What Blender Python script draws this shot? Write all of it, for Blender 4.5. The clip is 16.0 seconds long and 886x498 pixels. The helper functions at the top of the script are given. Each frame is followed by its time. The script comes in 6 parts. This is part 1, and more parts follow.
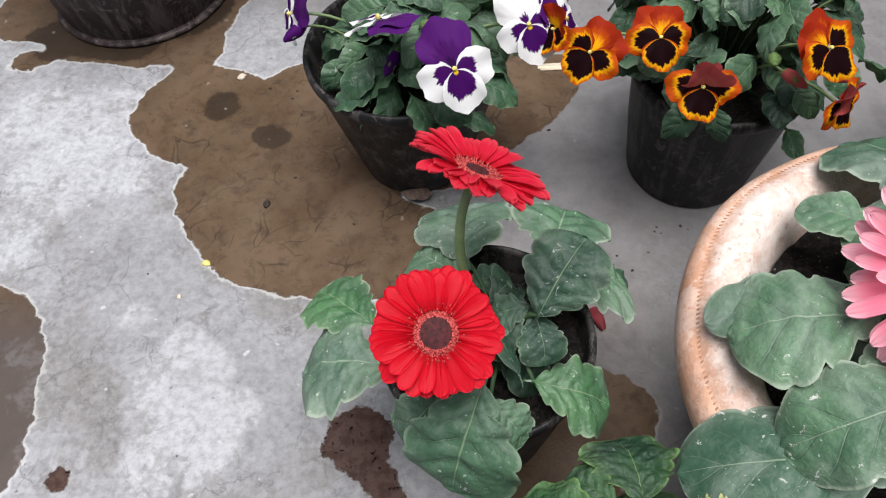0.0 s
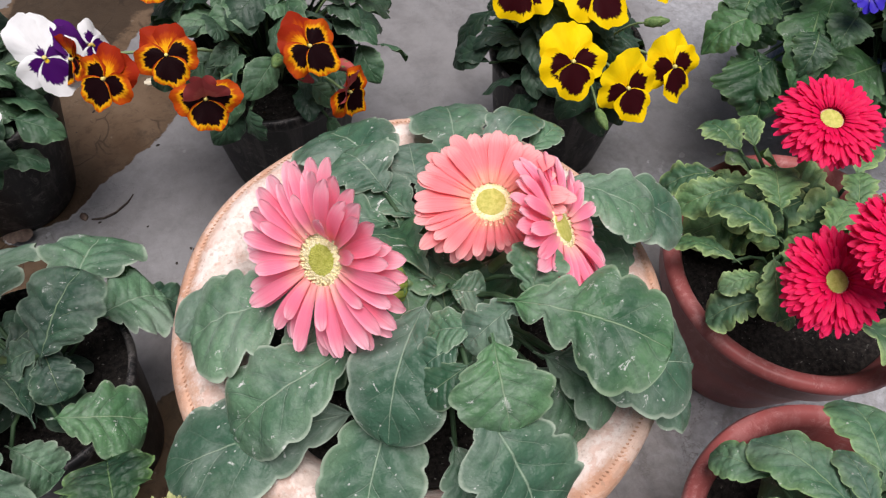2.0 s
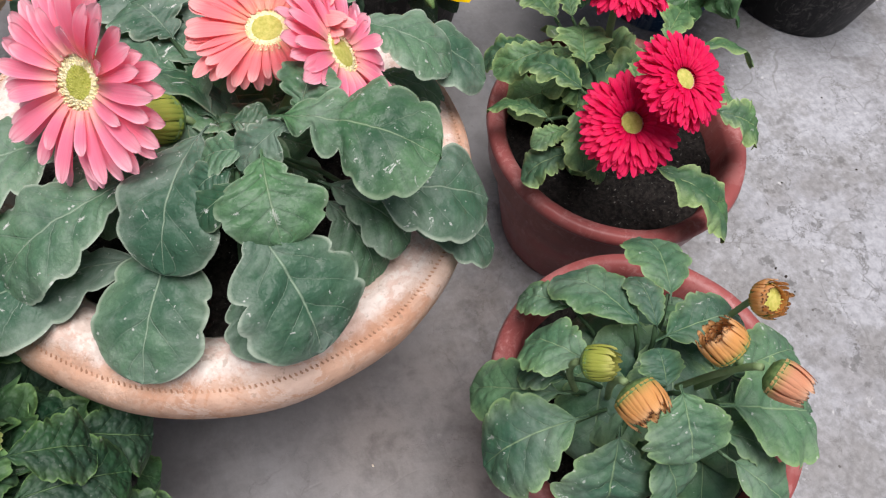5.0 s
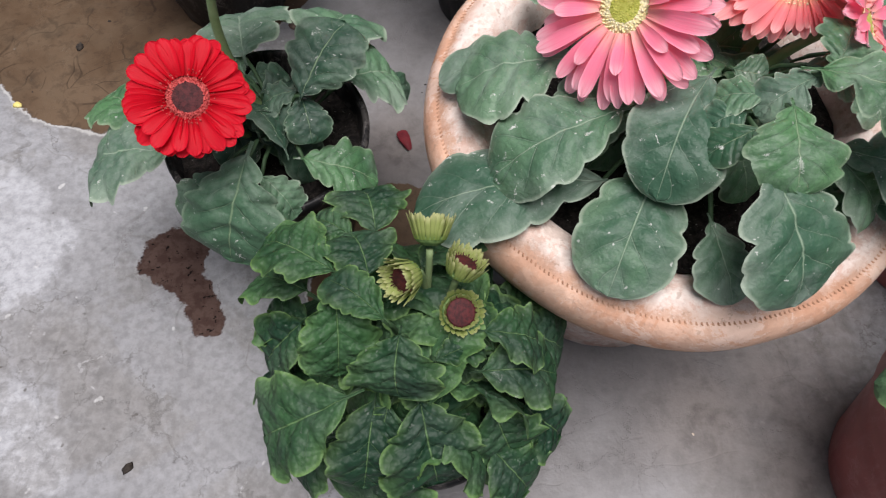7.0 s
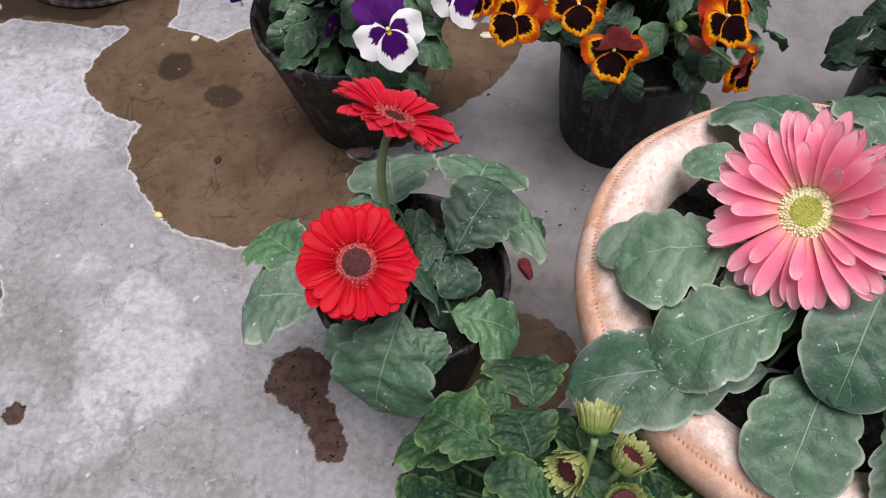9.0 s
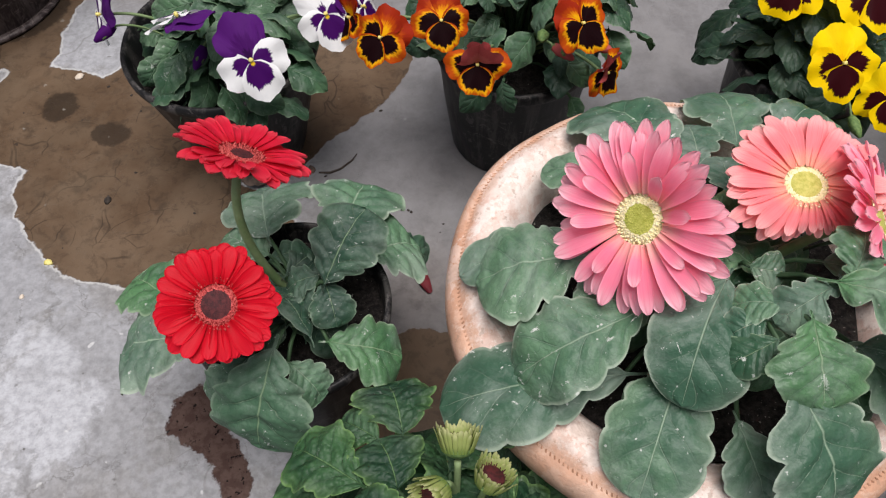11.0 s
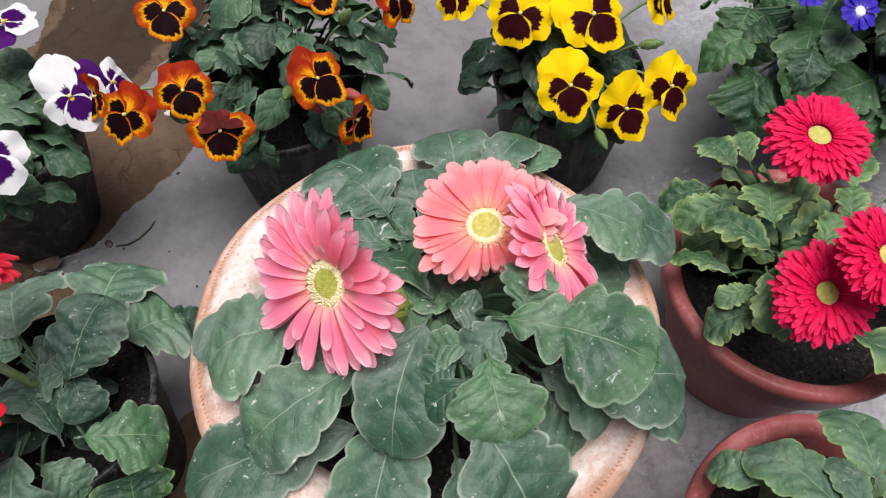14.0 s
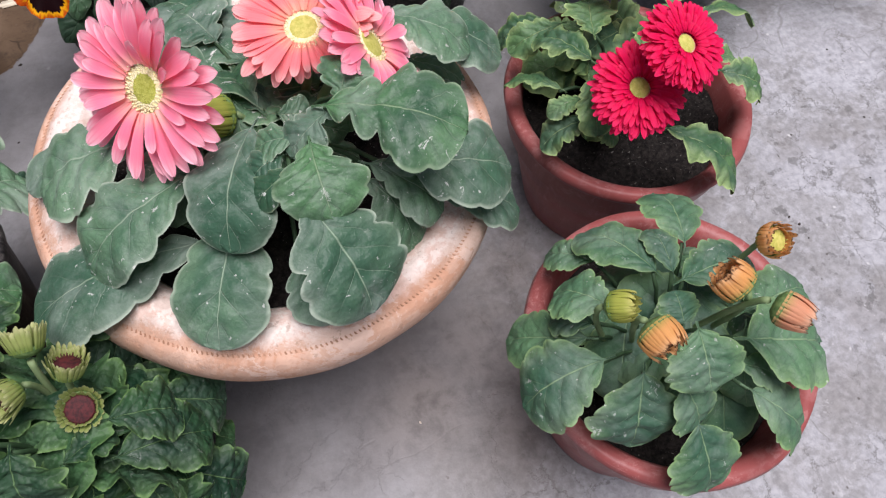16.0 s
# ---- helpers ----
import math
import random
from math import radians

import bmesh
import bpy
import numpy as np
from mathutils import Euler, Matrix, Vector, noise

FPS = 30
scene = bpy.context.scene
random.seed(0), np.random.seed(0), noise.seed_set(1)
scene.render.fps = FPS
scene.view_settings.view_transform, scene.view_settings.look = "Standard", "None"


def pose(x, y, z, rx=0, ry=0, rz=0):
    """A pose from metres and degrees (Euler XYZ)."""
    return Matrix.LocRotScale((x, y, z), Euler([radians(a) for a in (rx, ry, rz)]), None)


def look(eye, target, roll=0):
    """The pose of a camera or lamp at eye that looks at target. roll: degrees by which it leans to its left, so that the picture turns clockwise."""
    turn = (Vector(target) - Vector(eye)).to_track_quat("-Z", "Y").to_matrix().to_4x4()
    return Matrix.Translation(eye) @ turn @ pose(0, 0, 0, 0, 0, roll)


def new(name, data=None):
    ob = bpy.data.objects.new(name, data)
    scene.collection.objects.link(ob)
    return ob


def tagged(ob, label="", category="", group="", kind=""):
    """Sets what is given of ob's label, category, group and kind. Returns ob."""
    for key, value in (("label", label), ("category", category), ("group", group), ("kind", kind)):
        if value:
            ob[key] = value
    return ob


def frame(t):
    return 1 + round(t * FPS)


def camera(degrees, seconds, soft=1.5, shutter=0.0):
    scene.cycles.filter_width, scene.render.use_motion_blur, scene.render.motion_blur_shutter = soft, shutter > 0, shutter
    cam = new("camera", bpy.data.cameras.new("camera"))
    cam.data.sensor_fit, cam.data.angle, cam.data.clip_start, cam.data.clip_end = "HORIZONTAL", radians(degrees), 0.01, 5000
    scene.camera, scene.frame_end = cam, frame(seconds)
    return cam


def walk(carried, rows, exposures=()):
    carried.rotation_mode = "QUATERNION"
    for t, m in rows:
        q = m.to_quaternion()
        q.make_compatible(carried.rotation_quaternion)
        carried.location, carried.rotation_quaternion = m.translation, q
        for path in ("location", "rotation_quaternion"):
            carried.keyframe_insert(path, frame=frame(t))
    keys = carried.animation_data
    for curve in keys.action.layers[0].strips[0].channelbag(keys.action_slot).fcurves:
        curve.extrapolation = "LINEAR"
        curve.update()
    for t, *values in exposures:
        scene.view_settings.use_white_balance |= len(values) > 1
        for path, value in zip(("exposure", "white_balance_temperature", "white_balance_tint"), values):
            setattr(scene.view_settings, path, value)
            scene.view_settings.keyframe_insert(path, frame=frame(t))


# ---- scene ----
cam = camera(62.0, 16.0, 1.2, 0.12)
PATH = [
    (0, (0.041, -0.02, 0.643), (-0.037, 1.063, -1.036), -4.9),
    (0.5, (0.065, -0.028, 0.646), (0.048, 1.056, -1.035), -3.1),
    (1, (0.139, -0.032, 0.654), (0.307, 1.012, -1.043), 1.0),
    (1.5, (0.207, -0.047, 0.673), (0.532, 0.962, -1.022), 5.6),
    (2, (0.266, -0.052, 0.681), (0.628, 0.913, -1.033), 4.3),
    (2.5, (0.319, -0.052, 0.685), (0.73, 0.901, -1.024), 4.5),
    (3, (0.366, -0.044, 0.667), (0.901, 0.887, -1.02), 7.1),
    (3.2, (0.373, -0.051, 0.668), (0.904, 0.875, -1.023), 6.5),
    (5.3, (0.293, -0.146, 0.637), (0.841, 0.679, -1.101), 14.6),
    (5.5, (0.275, -0.144, 0.635), (0.795, 0.687, -1.108), 14.4),
    (6, (0.222, -0.139, 0.632), (0.592, 0.72, -1.136), 10.5),
    (6.5, (0.162, -0.134, 0.629), (0.373, 0.738, -1.159), 6.3),
    (7, (0.136, -0.133, 0.63), (0.283, 0.759, -1.154), 4.2),
    (7.5, (0.094, -0.127, 0.636), (0.133, 0.79, -1.141), 0.7),
    (8, (0.073, -0.105, 0.645), (0.072, 0.858, -1.108), -0.1),
    (8.2, (0.072, -0.094, 0.651), (0.063, 0.9, -1.085), -0.5),
    (10.3, (0.105, -0.061, 0.681), (0.145, 0.983, -1.024), -2.0),
    (10.5, (0.114, -0.061, 0.681), (0.179, 0.981, -1.025), -1.2),
    (11, (0.14, -0.059, 0.679), (0.252, 0.97, -1.032), -0.7),
    (11.5, (0.152, -0.06, 0.681), (0.297, 0.975, -1.024), 0.3),
    (12, (0.179, -0.06, 0.681), (0.366, 0.959, -1.029), 1.0),
    (12.5, (0.227, -0.061, 0.687), (0.479, 0.939, -1.026), 1.0),
    (13, (0.246, -0.061, 0.695), (0.512, 0.959, -1.005), -1.0),
    (13.5, (0.257, -0.061, 0.692), (0.512, 0.966, -1.005), -2.5),
    (14, (0.277, -0.065, 0.704), (0.589, 0.952, -0.99), 0.1),
    (14.5, (0.321, -0.067, 0.712), (0.759, 0.916, -0.974), 2.9),
    (15, (0.333, -0.1, 0.703), (0.812, 0.815, -1.01), 4.9),
    (15.5, (0.315, -0.151, 0.686), (0.818, 0.703, -1.051), 6.6),
    (16, (0.295, -0.167, 0.678), (0.778, 0.641, -1.086), 6.8),
]
EXPOSURES = [(0, 0.08, 6500, 10), (0.6, 0.06, 6500, 10), (1.2, -0.02, 6600, 14), (3.2, -0.08, 6500, 14), (5.5, 0.0, 6550, 12), (7.0, -0.08, 6550, 13), (8.2, -0.10, 6550, 18), (10.4, -0.12, 6600, 13), (11.6, -0.12, 6600, 12), (12.6, -0.05, 6550, 14), (14.4, -0.05, 6500, 16), (15.0, -0.05, 6450, 20), (16, 0.0, 6400, 17)]
walk(cam, [(t, look(eye, target, roll)) for t, eye, target, roll in PATH], EXPOSURES)

# ---- world, sun, exposure ----
world = bpy.data.worlds.new("sky")
scene.world = world
world.use_nodes = True
wn = world.node_tree.nodes
sky = wn.new("ShaderNodeTexSky")
sky.sky_type = "NISHITA"
sky.sun_disc = False
sky.sun_elevation, sky.sun_rotation = radians(58), radians(200)
veil = wn.new("ShaderNodeMix")
veil.data_type = "RGBA"
veil.inputs[0].default_value = 0.72
veil.inputs[7].default_value = (3.1, 3.1, 3.4, 1)
world.node_tree.links.new(sky.outputs["Color"], veil.inputs[6])
world.node_tree.links.new(veil.outputs[2], wn["Background"].inputs["Color"])
wn["Background"].inputs["Strength"].default_value = 0.078
sun = new("sun", bpy.data.lights.new("sun", "SUN"))
sun.data.energy, sun.data.angle, sun.data.color = 5.0, radians(40), (1.0, 0.972, 0.955)
SUN_FROM = Vector((0.03, -0.08, 1.0))
sun.rotation_euler = SUN_FROM.to_track_quat("Z", "Y").to_euler()
sun.location = (0, 0, 5)


# ---- materials ----
class Mat:
    """A small builder of node materials."""

    def __init__(self, name, rough=0.6, spec=0.5):
        self.m = bpy.data.materials.new(name)
        self.m.use_nodes = True
        self.t = self.m.node_tree
        self.p = self.t.nodes["Principled BSDF"]
        self.p.inputs["Roughness"].default_value = rough
        self.p.inputs["Specular IOR Level"].default_value = spec

    def n(self, kind, **values):
        node = self.t.nodes.new("ShaderNode" + kind)
        for key, value in values.items():
            if key == "op":
                node.operation = value
            elif key == "kind":
                node.data_type = value
            elif key == "blend":
                node.blend_type = value
        return node

    def put(self, socket, value):
        if isinstance(value, bpy.types.NodeSocket):
            self.t.links.new(value, socket)
        elif isinstance(value, tuple) and len(value) == 3 and socket.type == "RGBA":
            socket.default_value = (*value, 1)
        else:
            socket.default_value = value

    def math(self, op, a, b=0.0, c=None, clamp=False):
        node = self.n("Math", op=op)
        node.use_clamp = clamp
        self.put(node.inputs[0], a)
        self.put(node.inputs[1], b)
        if c is not None:
            self.put(node.inputs[2], c)
        return node.outputs[0]

    def step(self, value, low, high):
        """0 below low, 1 above high, smooth between."""
        node = self.n("MapRange")
        node.interpolation_type = "SMOOTHSTEP"
        self.put(node.inputs[0], value)
        self.put(node.inputs[1], low)
        self.put(node.inputs[2], high)
        return node.outputs[0]

    def mix(self, f, a, b, blend="MIX"):
        node = self.n("Mix")
        node.data_type, node.blend_type = "RGBA", blend
        self.put(node.inputs[0], f)
        self.put(node.inputs[6], a)
        self.put(node.inputs[7], b)
        return node.outputs[2]

    def coords(self, which="Object"):
        return self.n("TexCoord").outputs[which]

    def place(self):
        return self.n("NewGeometry").outputs["Position"]

    def noise(self, scale, detail=4.0, rough=0.55, at=None, distort=0.0, colour=False):
        node = self.n("TexNoise")
        self.put(node.inputs["Scale"], scale)
        self.put(node.inputs["Detail"], detail)
        self.put(node.inputs["Roughness"], rough)
        self.put(node.inputs["Distortion"], distort)
        if at is not None:
            self.put(node.inputs["Vector"], at)
        return node.outputs["Color" if colour else "Fac"]

    def random(self):
        return self.n("ObjectInfo").outputs["Random"]

    def uv(self):
        sep = self.n("SeparateXYZ")
        self.put(sep.inputs[0], self.n("UVMap").outputs[0])
        return sep.outputs[0], sep.outputs[1]

    def bump(self, height, strength=0.3, distance=0.002, normal=None):
        node = self.n("Bump")
        self.put(node.inputs["Height"], height)
        node.inputs["Strength"].default_value = strength
        node.inputs["Distance"].default_value = distance
        if normal is not None:
            self.put(node.inputs["Normal"], normal)
        return node.outputs[0]

    def thin(self, colour, share):
        """Lets light through a thin sheet of that colour."""
        glow = self.n("BsdfTranslucent")
        self.put(glow.inputs["Color"], colour)
        both = self.n("MixShader")
        both.inputs[0].default_value = share
        self.t.links.new(self.p.outputs[0], both.inputs[1])
        self.t.links.new(glow.outputs[0], both.inputs[2])
        self.t.links.new(both.outputs[0], self.t.nodes["Material Output"].inputs["Surface"])

    def end(self, colour=None, rough=None, normal=None):
        for name, value in (("Base Color", colour), ("Roughness", rough), ("Normal", normal)):
            if value is not None:
                self.put(self.p.inputs[name], value)
        return self.m


def blob_mask(k, at, blobs, edge):
    """1 inside a union of discs (x, y, radius), with an edge of that softness."""
    near = None
    for x, y, r in blobs:
        away = k.n("VectorMath", op="DISTANCE")
        k.put(away.inputs[0], at)
        away.inputs[1].default_value = (x, y, 0)
        d = k.math("SUBTRACT", away.outputs["Value"], r)
        near = d if near is None else k.math("SMOOTH_MIN", near, d, 0.025)
    return k.step(near, edge, -edge), near


def ground_material():
    k = Mat("concrete", 0.55, 0.22)
    p = k.place()
    flat = k.n("VectorMath", op="MULTIPLY")
    k.put(flat.inputs[0], p)
    flat.inputs[1].default_value = (1, 1, 0)
    p = flat.outputs[0]
    wob = k.n("VectorMath", op="MULTIPLY_ADD")
    k.put(wob.inputs[0], k.noise(11.0, 5.0, 0.55, p, colour=True))
    wob.inputs[1].default_value = (0.05, 0.05, 0)
    shift = k.n("VectorMath", op="ADD")
    k.put(shift.inputs[0], p)
    shift.inputs[1].default_value = (-0.025, -0.025, 0)
    k.put(wob.inputs[2], shift.outputs[0])
    q = wob.outputs[0]
    pale, _ = blob_mask(k, p, PALE, 0.12)
    nibble = k.n("VectorMath", op="MULTIPLY_ADD")
    k.put(nibble.inputs[0], k.noise(70.0, 6.0, 0.65, p, colour=True))
    nibble.inputs[1].default_value = (0.012, 0.012, 0)
    k.put(nibble.inputs[2], q)
    wet, wet_d = blob_mask(k, nibble.outputs[0], WET, 0.0010)
    # broad tone, cloudy patches, fine sand
    big = k.noise(2.6, 3.0, 0.5, p)
    mid = k.noise(9.0, 6.0, 0.62, p, 0.4)
    fine = k.noise(120.0, 3.0, 0.6, p)
    grit = k.noise(420.0, 2.0, 0.5, p)
    dry = k.mix(k.step(mid, 0.36, 0.60), (0.255, 0.256, 0.264), (0.325, 0.330, 0.346))
    dry = k.mix(k.math("MULTIPLY", k.step(big, 0.42, 0.62), 0.50), dry, (0.40, 0.406, 0.432))
    dry = k.mix(k.math("MULTIPLY", pale, 0.5), dry, (0.47, 0.475, 0.515))
    dry = k.mix(k.math("MULTIPLY", blob_mask(k, p, TRODDEN, 0.12)[0], 0.42), dry, (0.185, 0.185, 0.195))
    brown = k.step(k.noise(7.0, 8.0, 0.60, p, 0.2), 0.52, 0.60)
    dry = k.mix(k.math("MULTIPLY", brown, 0.40), dry, (0.185, 0.170, 0.158))
    smear = k.step(k.noise(26.0, 8.0, 0.62, p, 0.3), 0.58, 0.64)
    dry = k.mix(k.math("MULTIPLY", smear, 0.20), dry, (0.17, 0.16, 0.152))
    # hairline scratches
    scr = k.n("TexVoronoi")
    scr.feature = "DISTANCE_TO_EDGE"
    scr.inputs["Scale"].default_value = 13.0
    bent = k.n("VectorMath", op="MULTIPLY_ADD")
    k.put(bent.inputs[0], k.noise(9.0, 3.0, 0.5, p, colour=True))
    bent.inputs[1].default_value = (0.10, 0.10, 0)
    k.put(bent.inputs[2], p)
    k.put(scr.inputs["Vector"], bent.outputs[0])
    hair = k.math("MULTIPLY", k.step(scr.outputs["Distance"], 0.016, 0.004), k.step(k.noise(17.0, 3.0, 0.6, p), 0.47, 0.56))
    dry = k.mix(k.math("MULTIPLY", hair, 0.45), dry, (0.16, 0.155, 0.15))
    # dark specks of soil, pale specks of lime
    ragged = k.n("VectorMath", op="MULTIPLY_ADD")
    k.put(ragged.inputs[0], k.noise(130.0, 4.0, 0.7, p, colour=True))
    ragged.inputs[1].default_value = (0.014, 0.014, 0)
    back = k.n("VectorMath", op="ADD")
    k.put(back.inputs[0], q)
    back.inputs[1].default_value = (-0.007, -0.007, 0)
    k.put(ragged.inputs[2], back.outputs[0])
    web = k.n("TexVoronoi")
    web.feature = "DISTANCE_TO_EDGE"
    web.inputs["Scale"].default_value = 17.0
    tangle = k.n("VectorMath", op="MULTIPLY_ADD")
    k.put(tangle.inputs[0], k.noise(22.0, 6.0, 0.7, p, colour=True))
    tangle.inputs[1].default_value = (0.09, 0.09, 0)
    k.put(tangle.inputs[2], p)
    k.put(web.inputs["Vector"], tangle.outputs[0])
    craze = k.math("MULTIPLY", k.step(web.outputs["Distance"], 0.015, 0.003), k.step(k.noise(6.0, 4.0, 0.65, p), 0.44, 0.54))
    dry = k.mix(k.math("MULTIPLY", craze, 0.75), dry, (0.15, 0.145, 0.14))
    # old water marks with firm edges, and a pale limewash
    mark = k.step(k.noise(7.5, 9.0, 0.66, p, 0.3), 0.50, 0.53)
    dry = k.mix(k.math("MULTIPLY", mark, 0.12), dry, (0.20, 0.195, 0.20))
    mark = k.step(k.noise(13.0, 9.0, 0.70, shift.outputs[0], 0.5), 0.55, 0.575)
    dry = k.mix(k.math("MULTIPLY", mark, 0.15), dry, (0.17, 0.162, 0.160))
    wash, _ = blob_mask(k, ragged.outputs[0], LIMEWASH, 0.006)
    wash = k.math("MULTIPLY", wash, k.math("MULTIPLY_ADD", k.step(k.noise(13.0, 10.0, 0.58, p, 0.1), 0.40, 0.43), 0.5, 0.5))
    dry = k.mix(k.math("MULTIPLY", wash, 0.58), dry, (0.500, 0.512, 0.545))
    tread = k.math("MULTIPLY", k.step(k.noise(6.5, 10.0, 0.60, p, 0.2), 0.50, 0.525), k.step(k.noise(60.0, 6.0, 0.7, p), 0.30, 0.55))
    dry = k.mix(k.math("MULTIPLY", tread, 0.42), dry, (0.215, 0.208, 0.200))
    # mottled wear at the scale of a fingertip and of sand
    wear = k.step(k.noise(38.0, 8.0, 0.66, p, 0.2), 0.54, 0.60)
    worn_here = k.step(k.noise(4.5, 3.0, 0.5, p), 0.40, 0.62)
    dry = k.mix(k.math("MULTIPLY", wear, k.math("MULTIPLY_ADD", worn_here, 0.26, 0.08)), dry, (0.15, 0.148, 0.150))
    sand = k.step(k.noise(190.0, 4.0, 0.75, p), 0.46, 0.60)
    dry = k.mix(k.math("MULTIPLY", sand, 0.16), dry, (0.13, 0.13, 0.13))
    # trodden smears, fine pits and pale scrapes
    smudge = k.step(k.noise(16.0, 9.0, 0.68, p, 0.4), 0.56, 0.60)
    dry = k.mix(k.math("MULTIPLY", smudge, 0.14), dry, (0.15, 0.146, 0.145))
    scrape = k.math("MULTIPLY", k.step(k.noise(34.0, 9.0, 0.7, p, 0.6), 0.62, 0.65), k.step(k.noise(3.4, 2.0, 0.5, p), 0.45, 0.6))
    dry = k.mix(k.math("MULTIPLY", scrape, 0.45), dry, (0.50, 0.50, 0.51))
    pits = k.step(k.noise(260.0, 3.0, 0.7, p), 0.66, 0.72)
    dry = k.mix(k.math("MULTIPLY", pits, 0.35), dry, (0.10, 0.10, 0.10))
    specks = k.step(k.noise(95.0, 2.0, 0.5, p), 0.70, 0.76)
    specks = k.math("MULTIPLY", specks, k.step(k.noise(4.0, 2.0, 0.5, p), 0.42, 0.6))
    dry = k.mix(k.math("MULTIPLY", specks, 0.75), dry, (0.07, 0.06, 0.052))
    lime = k.step(k.noise(70.0, 2.0, 0.4, p), 0.72, 0.77)
    dry = k.mix(k.math("MULTIPLY", lime, 0.6), dry, (0.62, 0.62, 0.62))
    dry = k.mix(k.math("MULTIPLY", k.step(fine, 0.35, 0.7), 0.30), dry, (0.12, 0.12, 0.12), "OVERLAY")
    # the soaked patches: brown silt, darker blotches, a pale lime edge
    silt = k.mix(k.step(mid, 0.35, 0.65), (0.078, 0.049, 0.030), (0.126, 0.086, 0.056))
    silt = k.mix(k.math("MULTIPLY", k.step(k.noise(30.0, 4.0, 0.6, p), 0.56, 0.72), 0.6), silt, (0.036, 0.026, 0.019))
    crack = k.n("TexVoronoi")
    crack.feature = "DISTANCE_TO_EDGE"
    crack.inputs["Scale"].default_value = 24.0
    k.put(crack.inputs["Vector"], bent.outputs[0])
    fissure = k.math("MULTIPLY", k.step(crack.outputs["Distance"], 0.024, 0.005), k.step(k.noise(15.0, 3.0, 0.6, p), 0.48, 0.57))
    silt = k.mix(k.math("MULTIPLY", fissure, 0.55), silt, (0.024, 0.017, 0.012))
    film = k.step(k.noise(13.0, 9.0, 0.60, p, 0.2), 0.46, 0.62)
    silt = k.mix(k.math("MULTIPLY", film, 0.35), silt, (0.120, 0.088, 0.060))
    silt = k.mix(k.math("MULTIPLY", k.step(k.noise(55.0, 8.0, 0.78, p, 0.5), 0.50, 0.60), 0.35), silt, (0.040, 0.027, 0.019))
    deep, _ = blob_mask(k, ragged.outputs[0], DEEP, 0.003)
    silt = k.mix(k.math("MULTIPLY", deep, 0.75), silt, (0.026, 0.019, 0.014))
    silt = k.mix(k.math("MULTIPLY", specks, 0.8), silt, (0.03, 0.024, 0.02))
    silt = k.mix(k.math("MULTIPLY", lime, 0.5), silt, (0.28, 0.26, 0.23))
    sludge = k.mix(k.step(k.noise(30.0, 8.0, 0.66, p, 0.2), 0.50, 0.62), (0.085, 0.074, 0.072), (0.135, 0.128, 0.130))
    sludge = k.mix(k.step(k.noise(18.0, 8.0, 0.66, p, 0.2), 0.58, 0.62), sludge, (0.030, 0.024, 0.022))
    silt = k.mix(k.math("MULTIPLY", blob_mask(k, q, GREY_WET, 0.05)[0], 0.75), silt, sludge)
    # damp concrete, and shade in front of the bowl painted in the same tone
    damp, _ = blob_mask(k, q, DAMP_AND_SHADE, 0.05)
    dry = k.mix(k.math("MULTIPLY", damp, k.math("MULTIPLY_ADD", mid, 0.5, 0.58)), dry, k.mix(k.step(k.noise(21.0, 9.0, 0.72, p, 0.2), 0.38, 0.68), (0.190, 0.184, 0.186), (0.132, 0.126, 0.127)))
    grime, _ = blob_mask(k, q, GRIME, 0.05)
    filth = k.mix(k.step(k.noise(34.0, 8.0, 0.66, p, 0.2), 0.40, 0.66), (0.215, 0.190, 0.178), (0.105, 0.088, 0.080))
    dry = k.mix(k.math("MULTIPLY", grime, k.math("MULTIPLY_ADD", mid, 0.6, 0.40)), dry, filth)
    soot, _ = blob_mask(k, ragged.outputs[0], SOIL_STAINS, 0.0012)
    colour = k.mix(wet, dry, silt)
    rimline = k.math("MULTIPLY", k.step(wet_d, 0.0, 0.0010), k.step(wet_d, 0.0040, 0.0012))
    colour = k.mix(k.math("MULTIPLY", k.math("MULTIPLY", rimline, k.math("SUBTRACT", 1.0, damp)), 0.45), colour, (0.60, 0.60, 0.58))
    earth = k.mix(k.step(k.noise(90.0, 5.0, 0.7, p), 0.42, 0.6), (0.078, 0.050, 0.042), (0.052, 0.031, 0.026))
    earth = k.mix(k.step(k.noise(150.0, 3.0, 0.6, p), 0.60, 0.66), earth, (0.008, 0.006, 0.006))
    colour = k.mix(soot, colour, earth)
    scuff = k.math("MULTIPLY", k.step(k.noise(42.0, 7.0, 0.66, p, 0.2), 0.57, 0.63), blob_mask(k, q, SCUFFS, 0.05)[0])
    colour = k.mix(k.math("MULTIPLY", scuff, 0.6), colour, (0.085, 0.083, 0.08))
    wetness = k.math("MAXIMUM", wet, k.math("MULTIPLY", soot, 0.3))
    wetness = k.math("MAXIMUM", wetness, k.math("MULTIPLY", damp, 0.5))
    rough = k.math("MULTIPLY_ADD", mid, 0.28, 0.30)
    rough = k.math("SUBTRACT", rough, k.math("MULTIPLY", wetness, 0.10))
    dull = k.math("MAXIMUM", soot, k.math("MULTIPLY", wet, 0.65))
    k.put(k.p.inputs["Specular IOR Level"], k.math("MULTIPLY_ADD", dull, -0.19, 0.22))
    h = k.math("ADD", k.math("MULTIPLY", mid, 0.35), k.math("MULTIPLY", fine, 0.14))
    h = k.math("SUBTRACT", h, k.math("MULTIPLY", craze, 0.22))
    h = k.math("ADD", h, k.math("MULTIPLY", wash, 0.10))
    h = k.math("SUBTRACT", h, k.math("MULTIPLY", hair, 0.05))
